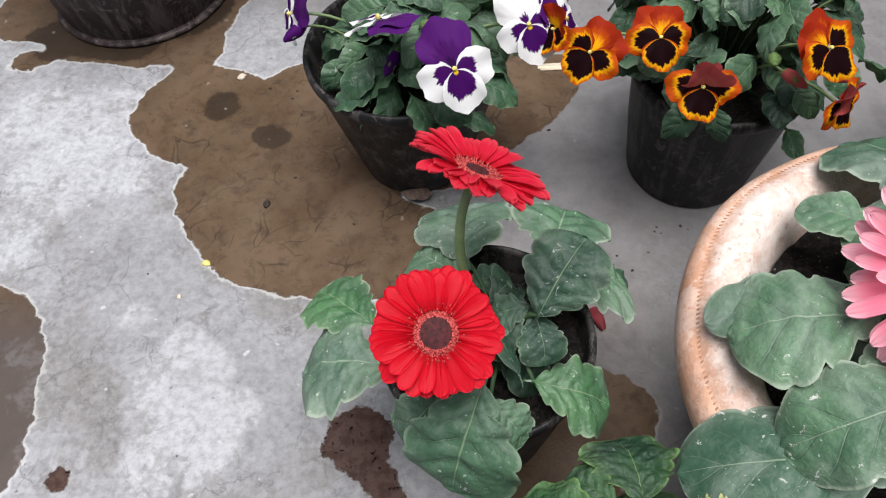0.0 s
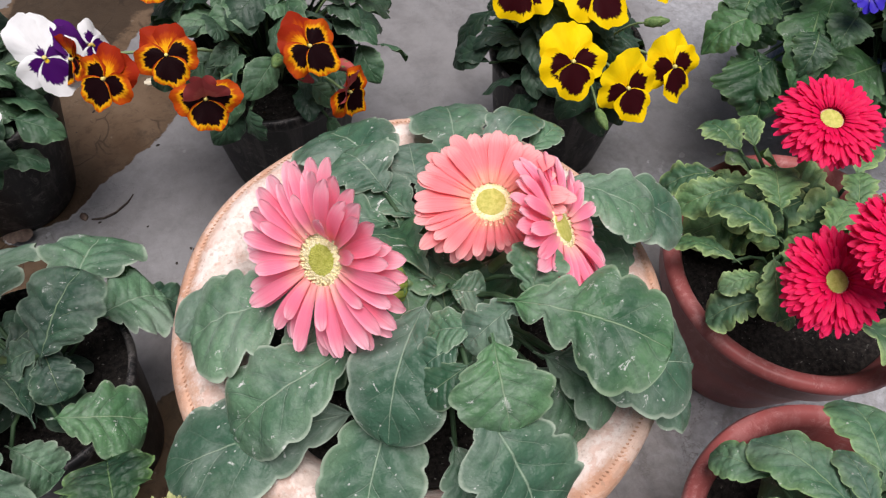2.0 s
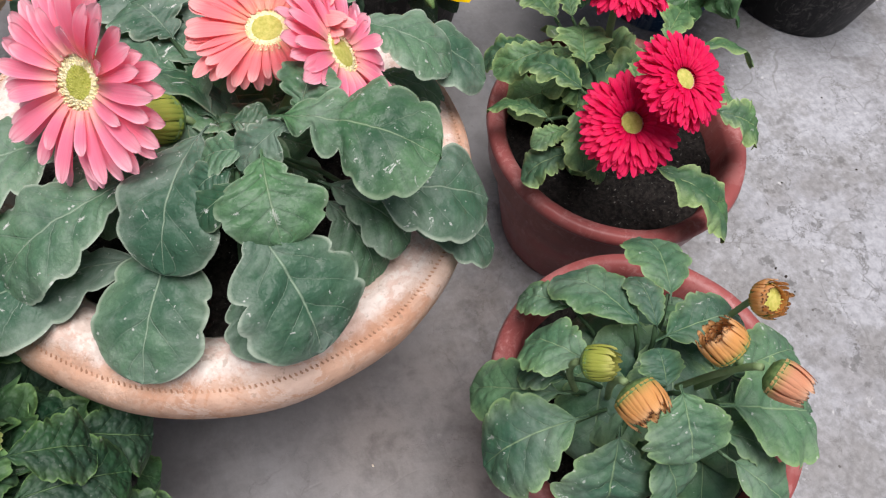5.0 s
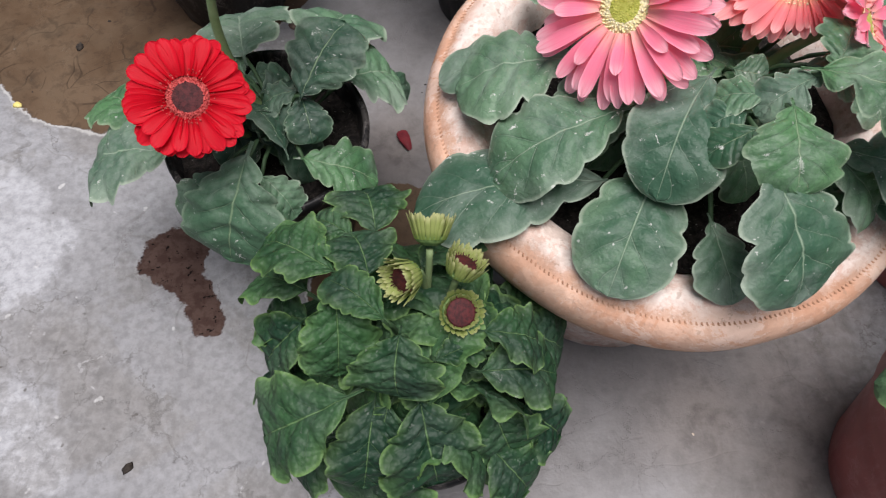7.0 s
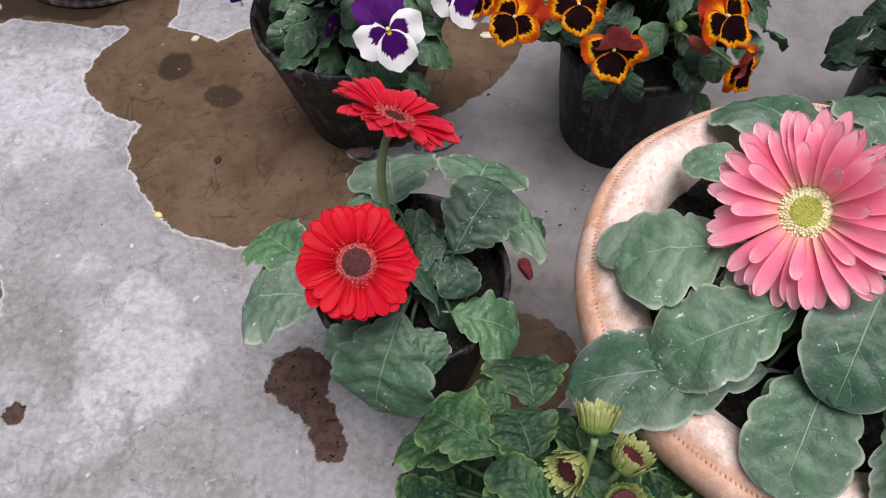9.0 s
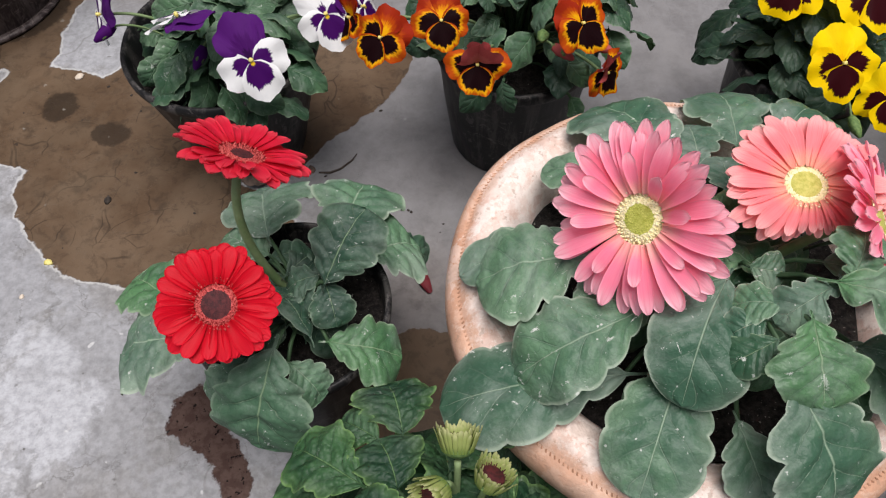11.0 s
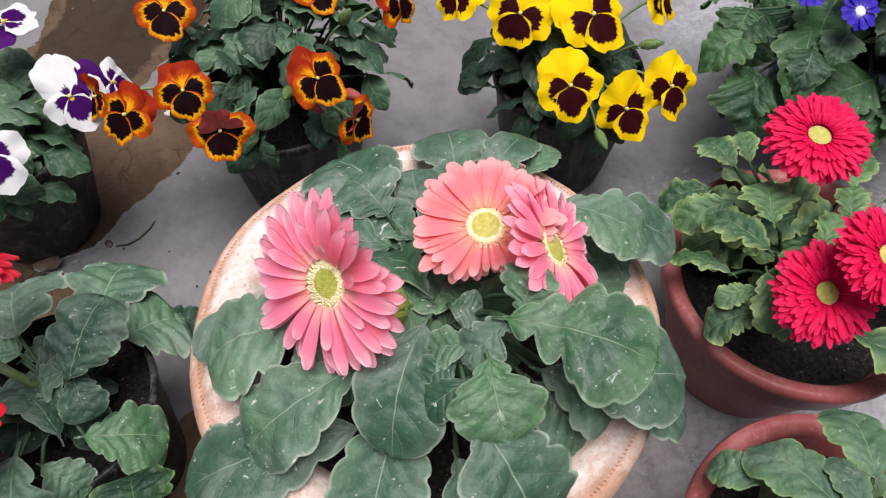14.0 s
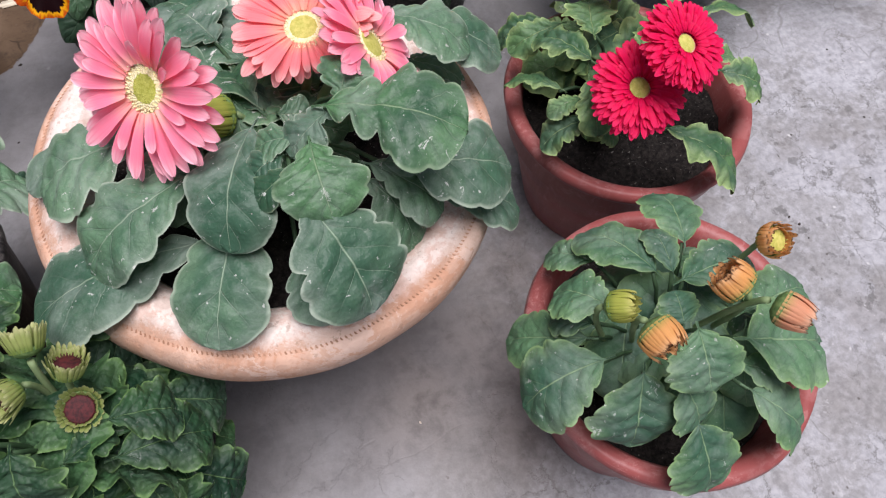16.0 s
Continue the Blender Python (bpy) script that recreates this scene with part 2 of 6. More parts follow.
    h = k.math("MULTIPLY", h, k.math("MULTIPLY_ADD", wet, -0.7, 1.0))
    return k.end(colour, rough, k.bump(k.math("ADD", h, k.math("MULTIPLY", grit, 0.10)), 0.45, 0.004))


# soaked silt patches, darker blotches in them, and earth stains: x, y, radius
WET = [
    (-0.275, 0.605, 0.080), (-0.195, 0.485, 0.085), (-0.165, 0.435, 0.078), (-0.095, 0.425, 0.078), (-0.03, 0.40, 0.06),
    (-0.13, 0.57, 0.11), (0.00, 0.60, 0.12), (0.085, 0.625, 0.075), (0.140, 0.640, 0.045), (-0.31, 0.72, 0.045),
    (-0.40, 0.85, 0.160), (-0.53, 0.80, 0.060), (0.150, 0.215, 0.055), (0.145, 0.13, 0.05), (-0.455, 0.285, 0.088), (-0.445, 0.205, 0.085), (-0.70, 0.90, 0.12),
    (0.04, 0.78, 0.09), (0.11, 0.88, 0.12), (0.0, 0.72, 0.06), (-0.525, 0.705, 0.016), (-0.497, 0.712, 0.010), (0.115, 0.155, 0.05), (0.110, 0.075, 0.05),
]
# damp floor; the last three discs paint the shade under the bowl's front
DAMP_AND_SHADE = [(0.10, 0.40, 0.07), (0.75, 0.45, 0.10), (0.20, 0.50, 0.16), (0.42, 0.58, 0.20), (0.62, 0.62, 0.18), (0.16, 0.28, 0.09), (0.30, 0.80, 0.20), (0.60, 0.30, 0.08), (0.05, 0.80, 0.16), (-0.1, 0.95, 0.2), (0.335, 0.08, 0.15), (0.30, -0.01, 0.08), (0.22, -0.06, 0.08)]
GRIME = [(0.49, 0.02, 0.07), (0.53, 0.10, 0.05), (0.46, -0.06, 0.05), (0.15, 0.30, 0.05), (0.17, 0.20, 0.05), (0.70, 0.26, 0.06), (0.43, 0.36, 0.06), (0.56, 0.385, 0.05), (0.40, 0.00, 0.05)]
TRODDEN = [(-0.08, 0.03, 0.16), (0.02, -0.12, 0.16), (-0.150, 0.205, 0.022), (-0.142, 0.266, 0.018), (-0.166, 0.165, 0.025), (-0.304, 0.377, 0.025), (-0.263, 0.383, 0.02), (-0.332, 0.300, 0.020)]
LIMEWASH = [(-0.262, 0.235, 0.028), (-0.216, 0.228, 0.030), (-0.180, 0.224, 0.022), (-0.245, 0.188, 0.034), (-0.203, 0.182, 0.028), (-0.240, 0.145, 0.026), (-0.262, 0.128, 0.016), (-0.298, 0.322, 0.016), (-0.240, 0.290, 0.024), (-0.205, 0.276, 0.016), (-0.205, 0.070, 0.022), (-0.178, 0.048, 0.022), (-0.165, 0.012, 0.026), (-0.430, 0.500, 0.055), (-0.400, 0.590, 0.060), (-0.480, 0.600, 0.045), (-0.350, 0.500, 0.026), (-0.46, 0.42, 0.04)]
PALE = [(1.05, 0.05, 0.25), (0.85, -0.20, 0.2), (-0.42, 0.58, 0.15)]
GREY_WET = [(-0.42, 0.24, 0.10), (-0.40, 0.15, 0.09)]
DEEP = [(-0.42, 0.76, 0.07), (-0.33, 0.80, 0.06), (-0.50, 0.74, 0.04), (0.04, 0.79, 0.08), (0.11, 0.88, 0.10), (-0.255, 0.606, 0.024), (-0.19, 0.558, 0.020)]
SOIL_STAINS = [(-0.068, 0.208, 0.017), (-0.076, 0.190, 0.019), (-0.056, 0.190, 0.018), (-0.058, 0.172, 0.013), (-0.044, 0.155, 0.016), (-0.034, 0.135, 0.015), (-0.028, 0.118, 0.011), (-0.335, 0.166, 0.012)]
SCUFFS = [(0.93, 0.09, 0.05), (0.93, -0.02, 0.06), (0.87, -0.09, 0.05), (1.05, 0.11, 0.06), (0.90, 0.04, 0.11), (0.84, -0.05, 0.09), (0.95, 0.12, 0.08), (1.0, 0.0, 0.08)]
GROUND = ground_material()


# ---- helpers for shapes ----
def mesh_of(name, bm, material, smooth=True):
    me = bpy.data.meshes.new(name)
    bm.normal_update()
    bm.to_mesh(me)
    bm.free()
    for f in me.polygons:
        f.use_smooth = smooth
    for m in material if isinstance(material, (list, tuple)) else [material]:
        me.materials.append(m)
    return me


def part(name, data, material=None, parent=None, label="", m=None):
    """Links a bmesh or a mesh as one object under a thing or a part."""
    ob = new(name, mesh_of(name, data, material) if isinstance(data, bmesh.types.BMesh) else data)
    if parent is not None:
        ob.parent = parent
    if m is not None:
        ob.matrix_basis = m
    return tagged(ob, label=label)


def thing(name, at, label, category, group="", kind=""):
    ob = new(name)
    ob.empty_display_size = 0.03
    ob.location = at
    return tagged(ob, label, category, group, kind)


def lathe(profile, segments=64, wobble=0.0, seed=0):
    """A turned shape from (radius, height) pairs; the ends at radius 0 are closed."""
    bm = bmesh.new()
    rings = []
    for r, z in profile:
        if r <= 1e-6:
            rings.append([bm.verts.new((0, 0, z))])
            continue
        ring = []
        for s in range(segments):
            a = 2 * math.pi * s / segments
            w = 1 + wobble * (noise.noise((3 * math.cos(a) + seed, 3 * math.sin(a), 6 * z)))
            ring.append(bm.verts.new((r * w * math.cos(a), r * w * math.sin(a), z + 0.5 * r * (w - 1))))
        rings.append(ring)
    for a, b in zip(rings, rings[1:]):
        for s in range(segments):
            e = (s + 1) % segments
            if len(a) == 1 and len(b) == 1:
                continue
            if len(a) == 1:
                bm.faces.new((a[0], b[e], b[s]))
            elif len(b) == 1:
                bm.faces.new((a[s], a[e], b[0]))
            else:
                bm.faces.new((a[s], a[e], b[e], b[s]))
    bmesh.ops.recalc_face_normals(bm, faces=bm.faces)
    return bm


def tube(points, radii, sides=8):
    """A tapered tube along points."""
    bm = bmesh.new()
    rings = []
    pts = [Vector(p) for p in points]
    for i, p in enumerate(pts):
        d = (pts[min(i + 1, len(pts) - 1)] - pts[max(i - 1, 0)]).normalized()
        a = d.orthogonal().normalized()
        b = d.cross(a)
        r = radii[i] if isinstance(radii, (list, tuple)) else radii
        rings.append([bm.verts.new(p + r * (math.cos(t) * a + math.sin(t) * b)) for t in (2 * math.pi * s / sides for s in range(sides))])
    for a, b in zip(rings, rings[1:]):
        # match the nearest start so the tube does not twist
        k = min(range(sides), key=lambda j: (b[j].co - a[0].co).length)
        for s in range(sides):
            bm.faces.new((a[s], a[(s + 1) % sides], b[(s + 1 + k) % sides], b[(s + k) % sides]))
    bm.faces.new(rings[0][::-1])
    bm.faces.new(rings[-1])
    bmesh.ops.recalc_face_normals(bm, faces=bm.faces)
    return bm


# ---- pots ----
def clay_material():
    k = Mat("terracotta_clay", 0.8, 0.3)
    p = k.coords()
    n1 = k.noise(14.0, 6.0, 0.65, p)
    colour = k.mix(k.step(n1, 0.35, 0.65), (0.50, 0.270, 0.175), (0.64, 0.400, 0.290))
    sep = k.n("SeparateXYZ")
    k.put(sep.inputs[0], p)
    r = k.math("SQRT", k.math("ADD", k.math("POWER", sep.outputs[0], 2.0), k.math("POWER", sep.outputs[1], 2.0)))
    inner = k.step(k.math("ADD", r, k.math("MULTIPLY", k.noise(40.0, 5.0, 0.7, p), 0.022)), 0.170, 0.160)
    lime = k.math("MULTIPLY", inner, k.step(k.noise(24.0, 6.0, 0.7, p, 0.7), 0.30, 0.58))
    colour = k.mix(k.math("MULTIPLY", inner, 0.7), colour, (0.66, 0.44, 0.37))
    colour = k.mix(k.math("MULTIPLY", lime, 0.7), colour, (0.76, 0.63, 0.57))
    flake = k.math("MULTIPLY", k.step(k.noise(30.0, 9.0, 0.78, p, 0.5), 0.485, 0.515), k.math("MULTIPLY_ADD", inner, 0.70, 0.22))
    colour = k.mix(k.math("MULTIPLY", flake, 0.7), colour, (0.80, 0.73, 0.68))
    bare = k.math("MULTIPLY", k.step(k.noise(130.0, 6.0, 0.75, p, 0.4), 0.58, 0.66), 0.40)
    colour = k.mix(bare, colour, (0.50, 0.27, 0.19))
    dirt = k.step(k.noise(60.0, 4.0, 0.7, p), 0.62, 0.75)
    colour = k.mix(k.math("MULTIPLY", dirt, 0.3), colour, (0.20, 0.12, 0.08))
    chip = k.math("MULTIPLY", k.step(k.noise(19.0, 9.0, 0.80, p, 0.4), 0.525, 0.54), 0.30)
    colour = k.mix(chip, colour, (0.84, 0.77, 0.72))
    smut = k.math("MULTIPLY", k.step(k.noise(11.0, 8.0, 0.72, p, 0.8), 0.50, 0.60), 0.36)
    colour = k.mix(smut, colour, (0.36, 0.24, 0.18))
    spot = k.math("MULTIPLY", k.step(k.noise(150.0, 3.0, 0.6, p), 0.62, 0.66), 0.45)
    colour = k.mix(spot, colour, (0.32, 0.21, 0.15))
    grain = k.step(k.noise(210.0, 5.0, 0.75, p), 0.46, 0.62)
    colour = k.mix(k.math("MULTIPLY", grain, 0.10), colour, (0.34, 0.20, 0.13))
    edge = k.math("SUBTRACT", 1.0, inner)
    colour = k.mix(k.math("MULTIPLY", edge, k.math("MULTIPLY", k.step(k.noise(30.0, 7.0, 0.75, p, 0.6), 0.42, 0.60), 0.25)), colour, (0.50, 0.30, 0.20))
    h = k.math("ADD", k.math("MULTIPLY_ADD", flake, 0.12, k.noise(90.0, 6.0, 0.7, p)), k.math("MULTIPLY", n1, 0.5))
    return k.end(colour, 0.85, k.bump(k.math("MULTIPLY_ADD", grain, -0.25, h), 0.55, 0.002))


def dark_clay_material():
    k = Mat("dirty_clay", 0.85, 0.2)
    p = k.coords()
    n1 = k.noise(60.0, 6.0, 0.7, p)
    return k.end(k.mix(k.step(n1, 0.40, 0.60), (0.27, 0.145, 0.090), (0.46, 0.270, 0.180)), None, k.bump(n1, 0.4, 0.001))


def plastic_material(name, base, worn, rough, soiled=1.0):
    k = Mat(name, rough, 0.16)
    p = k.coords()
    n1 = k.noise(18.0, 5.0, 0.6, p)
    colour = k.mix(k.step(n1, 0.35, 0.7), base, tuple(0.72 * c for c in base))
    stretch = k.n("VectorMath", op="MULTIPLY")
    k.put(stretch.inputs[0], p)
    stretch.inputs[1].default_value = (1, 1, 5)
    scratch = k.step(k.noise(55.0, 6.0, 0.75, stretch.outputs[0], 0.9), 0.60, 0.72)
    dust = k.step(k.noise(9.0, 6.0, 0.7, p), 0.50, 0.78)
    colour = k.mix(k.math("MULTIPLY", scratch, 0.4), colour, worn)
    colour = k.mix(k.math("MULTIPLY", dust, 0.36), colour, worn)
    runs = k.n("VectorMath", op="MULTIPLY")
    k.put(runs.inputs[0], p)
    runs.inputs[1].default_value = (1, 1, 0.12)
    streak = k.step(k.noise(60.0, 7.0, 0.75, runs.outputs[0], 0.3), 0.48, 0.60)
    colour = k.mix(k.math("MULTIPLY", streak, 0.60 * soiled), colour, worn)
    splash = k.step(k.noise(46.0, 8.0, 0.8, p, 1.4), 0.55, 0.60)
    colour = k.mix(k.math("MULTIPLY", splash, 0.55 * soiled), colour, tuple(min(0.7, 1.6 * c) for c in worn))
    r = k.math("MULTIPLY_ADD", dust, 0.25, rough)
    return k.end(colour, r, k.bump(k.noise(160.0, 3.0, 0.6, p), 0.12, 0.001))


def soil_material():
    k = Mat("soil", 0.95, 0.2)
    p = k.coords()
    n = k.noise(240.0, 4.0, 0.7, p)
    colour = k.mix(k.step(n, 0.35, 0.7), (0.006, 0.005, 0.005), (0.032, 0.027, 0.024))
    colour = k.mix(k.step(k.noise(420.0, 2.0, 0.5, p), 0.68, 0.74), colour, (0.20, 0.19, 0.17))
    return k.end(colour, None, k.bump(n, 1.0, 0.004))


CLAY = clay_material()
CLAY_DARK = dark_clay_material()
BLACK = plastic_material("black_plastic", (0.012, 0.012, 0.013), (0.085, 0.078, 0.074), 0.46)
BROWN = plastic_material("brown_black_plastic", (0.034, 0.024, 0.024), (0.14, 0.115, 0.108), 0.42)
TERRA = plastic_material("terracotta_plastic", (0.305, 0.082, 0.078), (0.50, 0.27, 0.26), 0.34, 0.30)
BLUE = plastic_material("blue_plastic", (0.012, 0.04, 0.10), (0.12, 0.15, 0.19), 0.45)
SOIL = soil_material()


def soil_disc(r, z, seed):
    bm = bmesh.new()
    rings = [[bm.verts.new((0, 0, z))]]
    for i in range(1, 15):
        ring = []
        for s in range(56):
            a, d = 2 * math.pi * s / 56, r * i / 14
            x, y = d * math.cos(a), d * math.sin(a)
            ring.append(bm.verts.new((x, y, z + 0.006 * noise.noise((60 * x + seed, 60 * y, 0)) + 0.004 * noise.noise((170 * x, 170 * y + seed, 4)))))
        rings.append(ring)
    for s in range(56):
        bm.faces.new((rings[0][0], rings[1][s], rings[1][(s + 1) % 56]))
    for a, b in zip(rings[1:], rings[2:]):
        for s in range(56):
            bm.faces.new((a[s], b[s], b[(s + 1) % 56], a[(s + 1) % 56]))
    return bm


def clay_bowl(owner):
    pot = part("bowl", lathe([
        (0, 0.012), (0.085, 0.012), (0.088, 0.0), (0.094, 0.004), (0.106, 0.08), (0.121, 0.15), (0.136, 0.190),
        (0.150, 0.195), (0.161, 0.198), (0.1665, 0.204), (0.1690, 0.213), (0.1690, 0.222), (0.1675, 0.2280), (0.1645, 0.2320),
        (0.1612, 0.2338), (0.1600, 0.2334), (0.1588, 0.2342), (0.1550, 0.2378), (0.149, 0.2408), (0.142, 0.2415), (0.134, 0.2380), (0.127, 0.2300), (0.121, 0.218),
        (0.112, 0.19), (0.095, 0.09), (0, 0.05)], 120, 0.012, 3), CLAY, owner, "weathered terracotta bowl with a broad limed rim")
    # slanted ticks pressed round the rim
    bm = bmesh.new()
    for s in range(310):
        a = 2 * math.pi * s / 310
        w = 1 + 0.012 * noise.noise((3 * math.cos(a) + 3, 3 * math.sin(a), 6 * 0.232))
        bead = bmesh.ops.create_icosphere(bm, subdivisions=1, radius=0.0013)["verts"]
        turn = Matrix.Translation((0.1602 * w * math.cos(a), 0.1602 * w * math.sin(a), 0.2334 + 0.08 * (w - 1))) @ Matrix.Rotation(a + 0.5, 4, "Z") @ Matrix.Rotation(0.45, 4, "Y") @ Matrix.Diagonal((1.9, 0.55, 0.5, 1))
        bmesh.ops.transform(bm, matrix=turn, verts=bead)
    tagged(part("beaded_line", bm, CLAY_DARK, pot), kind="stuff")
    part("soil", soil_disc(0.119, 0.215, 2), SOIL, owner, "dark potting soil")


def plastic_pot(owner, r_top, r_base, h, material, label, collar=0.0, seed=0, level=0.8):
    """A tapered plastic pot; collar: the height of a thick band below the lip."""
    t = 0.0022
    taper = (r_top - r_base) / h
    if collar:
        under = r_base + taper * (h - collar) - 0.004
        outer = [(under, h - collar - 0.002), (r_top - 0.008, h - collar + 0.001), (r_top - 0.004, h - collar + 0.005), (r_top - 0.002, h - 0.016),
                 (r_top + 0.001, h - 0.013), (r_top + 0.003, h - 0.007), (r_top + 0.001, h - 0.001), (r_top - 0.004, h), (r_top - 0.010, h - 0.002),
                 (r_top - 0.014, h - 0.009), (r_top - 0.016, h - 0.03)]
    else:
        outer = [(r_top - 0.004, h - 0.016), (r_top - 0.0012, h - 0.0135), (r_top, h - 0.010), (r_top + 0.0005, h - 0.003), (r_top - 0.001, h), (r_top - 0.004, h), (r_top - 0.005, h - 0.004)]
    inner_top = outer[-1]
    profile = [(0, 0.006), (r_base * 0.85, 0.006), (r_base * 0.88, 0.0), (r_base - 0.002, 0.0), (r_base, 0.003), (r_base + taper * h * 0.5, h * 0.5)]
    profile += outer + [(inner_top[0] - taper * h * 0.3 - t, h * 0.6), (r_base - t, 0.02), (0, 0.02)]
    pot = part("pot", lathe(profile, 72, 0.006, seed), material, owner, label)
    r_soil = min(r_base + taper * h * level, inner_top[0]) - 0.002
    part("soil", soil_disc(r_soil, h * level, seed), SOIL, owner)
    return pot


# ---- the ground ----
bm = bmesh.new()
bmesh.ops.create_grid(bm, x_segments=8, y_segments=8, size=60)
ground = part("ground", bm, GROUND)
tagged(ground, "grey concrete floor with brown soaked patches", "ground", kind="structure")

SPOTS = {
    "bowl": (0.335, 0.163), "red": (0.050, 0.214), "green": (0.150, 0.020), "crimson": (0.662, 0.150), "budding": (0.564, -0.068),
    "white": (-0.018, 0.527), "orange": (0.279, 0.501), "yellow": (0.571, 0.444), "blue": (0.925, 0.425),
}


# ---- plant materials ----
def leaf_material(name, dark, light, vein, edge, dust=0.3, gloss=0.5, veins=5.0, relief=0.45, margin=0.4, pucker=0.0, outer=0.0):
    """A leaf with a pale midrib, side veins, a thin margin, a fine net of veins and dust. u runs to the tip, v across."""
    k = Mat(name, gloss, 0.28)
    u, v = k.uv()
    side = k.math("ABSOLUTE", k.math("MULTIPLY_ADD", v, 2.0, -1.0))
    p = k.coords()
    rnd = k.random()
    tone = k.math("ADD", k.noise(22.0, 4.0, 0.6, p), k.math("MULTIPLY_ADD", rnd, 0.36, -0.18))
    colour = k.mix(k.step(tone, 0.30, 0.72), dark, light)
    if outer:
        colour = k.mix(k.math("MULTIPLY", k.step(k.math("ADD", side, k.math("MULTIPLY_ADD", k.noise(40.0, 4.0, 0.6, p), 0.5, -0.25)), 0.45, 1.0), outer), colour, edge)
    net = k.n("TexVoronoi")
    net.feature = "DISTANCE_TO_EDGE"
    net.inputs["Scale"].default_value = 170.0
    wavy = k.n("VectorMath", op="MULTIPLY_ADD")
    k.put(wavy.inputs[0], k.noise(120.0, 3.0, 0.6, p, colour=True))
    wavy.inputs[1].default_value = (0.012, 0.012, 0.012)
    k.put(wavy.inputs[2], p)
    k.put(net.inputs["Vector"], wavy.outputs[0])
    mesh = k.step(net.outputs["Distance"], 0.07, 0.0)
    colour = k.mix(k.math("MULTIPLY", mesh, 0.30), colour, tuple(0.7 * c for c in dark))
    q = k.math("MULTIPLY_ADD", u, 1.111, -0.111)
    slant = k.math("SUBTRACT", q, k.math("MULTIPLY", k.math("POWER", side, 0.8), 0.30))
    wave = k.math("FRACT", k.math("ADD", k.math("MULTIPLY_ADD", slant, veins, 0.40), k.math("MULTIPLY", k.noise(30.0, 2.0, 0.5, p), 0.20)))
    line = k.math("ABSOLUTE", k.math("SUBTRACT", wave, 0.5))
    thin = k.math("MULTIPLY_ADD", side, -0.025, 0.045)
    ribs = k.math("MULTIPLY", k.step(line, thin, 0.0), k.step(side, 0.95, 0.45))
    mid = k.step(side, k.math("MULTIPLY_ADD", u, -0.050, 0.060), 0.005)
    faded = k.math("MULTIPLY_ADD", k.step(k.noise(45.0, 3.0, 0.6, p), 0.35, 0.65), 0.38, 0.10)
    rib = k.math("MAXIMUM", k.math("MULTIPLY", ribs, faded), k.math("MULTIPLY", mid, 0.85))
    groove = k.math("MULTIPLY", k.step(line, 0.13, 0.02), k.step(side, 0.98, 0.6))
    colour = k.mix(k.math("MULTIPLY", groove, 0.42), colour, tuple(0.8 * c for c in dark))
    colour = k.mix(k.math("MULTIPLY", rib, 0.85), colour, vein)
    rim = k.math("MULTIPLY", k.step(side, 0.90, 0.98), k.step(k.noise(60.0, 3.0, 0.6, p), 0.25, 0.5))
    colour = k.mix(k.math("MULTIPLY", rim, margin), colour, edge)
    cloud = k.math("MULTIPLY", k.step(k.noise(16.0, 7.0, 0.75, p, 0.5), 0.42, 0.72), dust)
    colour = k.mix(k.math("MULTIPLY", cloud, 0.65), colour, (0.38, 0.43, 0.39))
    blot = k.math("MULTIPLY", k.step(k.noise(95.0, 6.0, 0.78, p, 0.9), 0.622, 0.650), dust)
    blot = k.math("MULTIPLY", blot, k.step(k.noise(12.0, 2.0, 0.5, p), 0.42, 0.60))
    colour = k.mix(k.math("MULTIPLY", blot, 1.6, clamp=True), colour, (0.60, 0.62, 0.58))
    drop = k.step(k.noise(230.0, 2.0, 0.5, p), 0.71, 0.74)
    colour = k.mix(k.math("MULTIPLY", drop, dust), colour, (0.60, 0.62, 0.58))
    puff = k.math("ADD", k.math("MULTIPLY", k.step(line, 0.0, 0.35), 0.26), k.math("MULTIPLY", k.step(net.outputs["Distance"], 0.0, 0.5), 0.16))
    crease = k.noise(70.0, 4.0, 0.6, p, 0.5)
    if pucker:
        cell = k.n("TexVoronoi")
        cell.feature = "SMOOTH_F1"
        cell.inputs["Scale"].default_value = 240.0
        cell.inputs["Smoothness"].default_value = 0.4
        k.put(cell.inputs["Vector"], p)
        puff = k.math("MULTIPLY_ADD", cell.outputs["Distance"], -pucker, k.math("MULTIPLY", puff, 0.6))
    h = k.math("SUBTRACT", k.math("MULTIPLY_ADD", crease, 0.5, puff), k.math("MULTIPLY", rib, 0.35))
    rough = k.math("MULTIPLY_ADD", cloud, 0.4, gloss)
    k.thin(k.mix(0.5, colour, (0.12, 0.26, 0.03)), 0.12)
    return k.end(colour, rough, k.bump(h, relief, 0.0022))


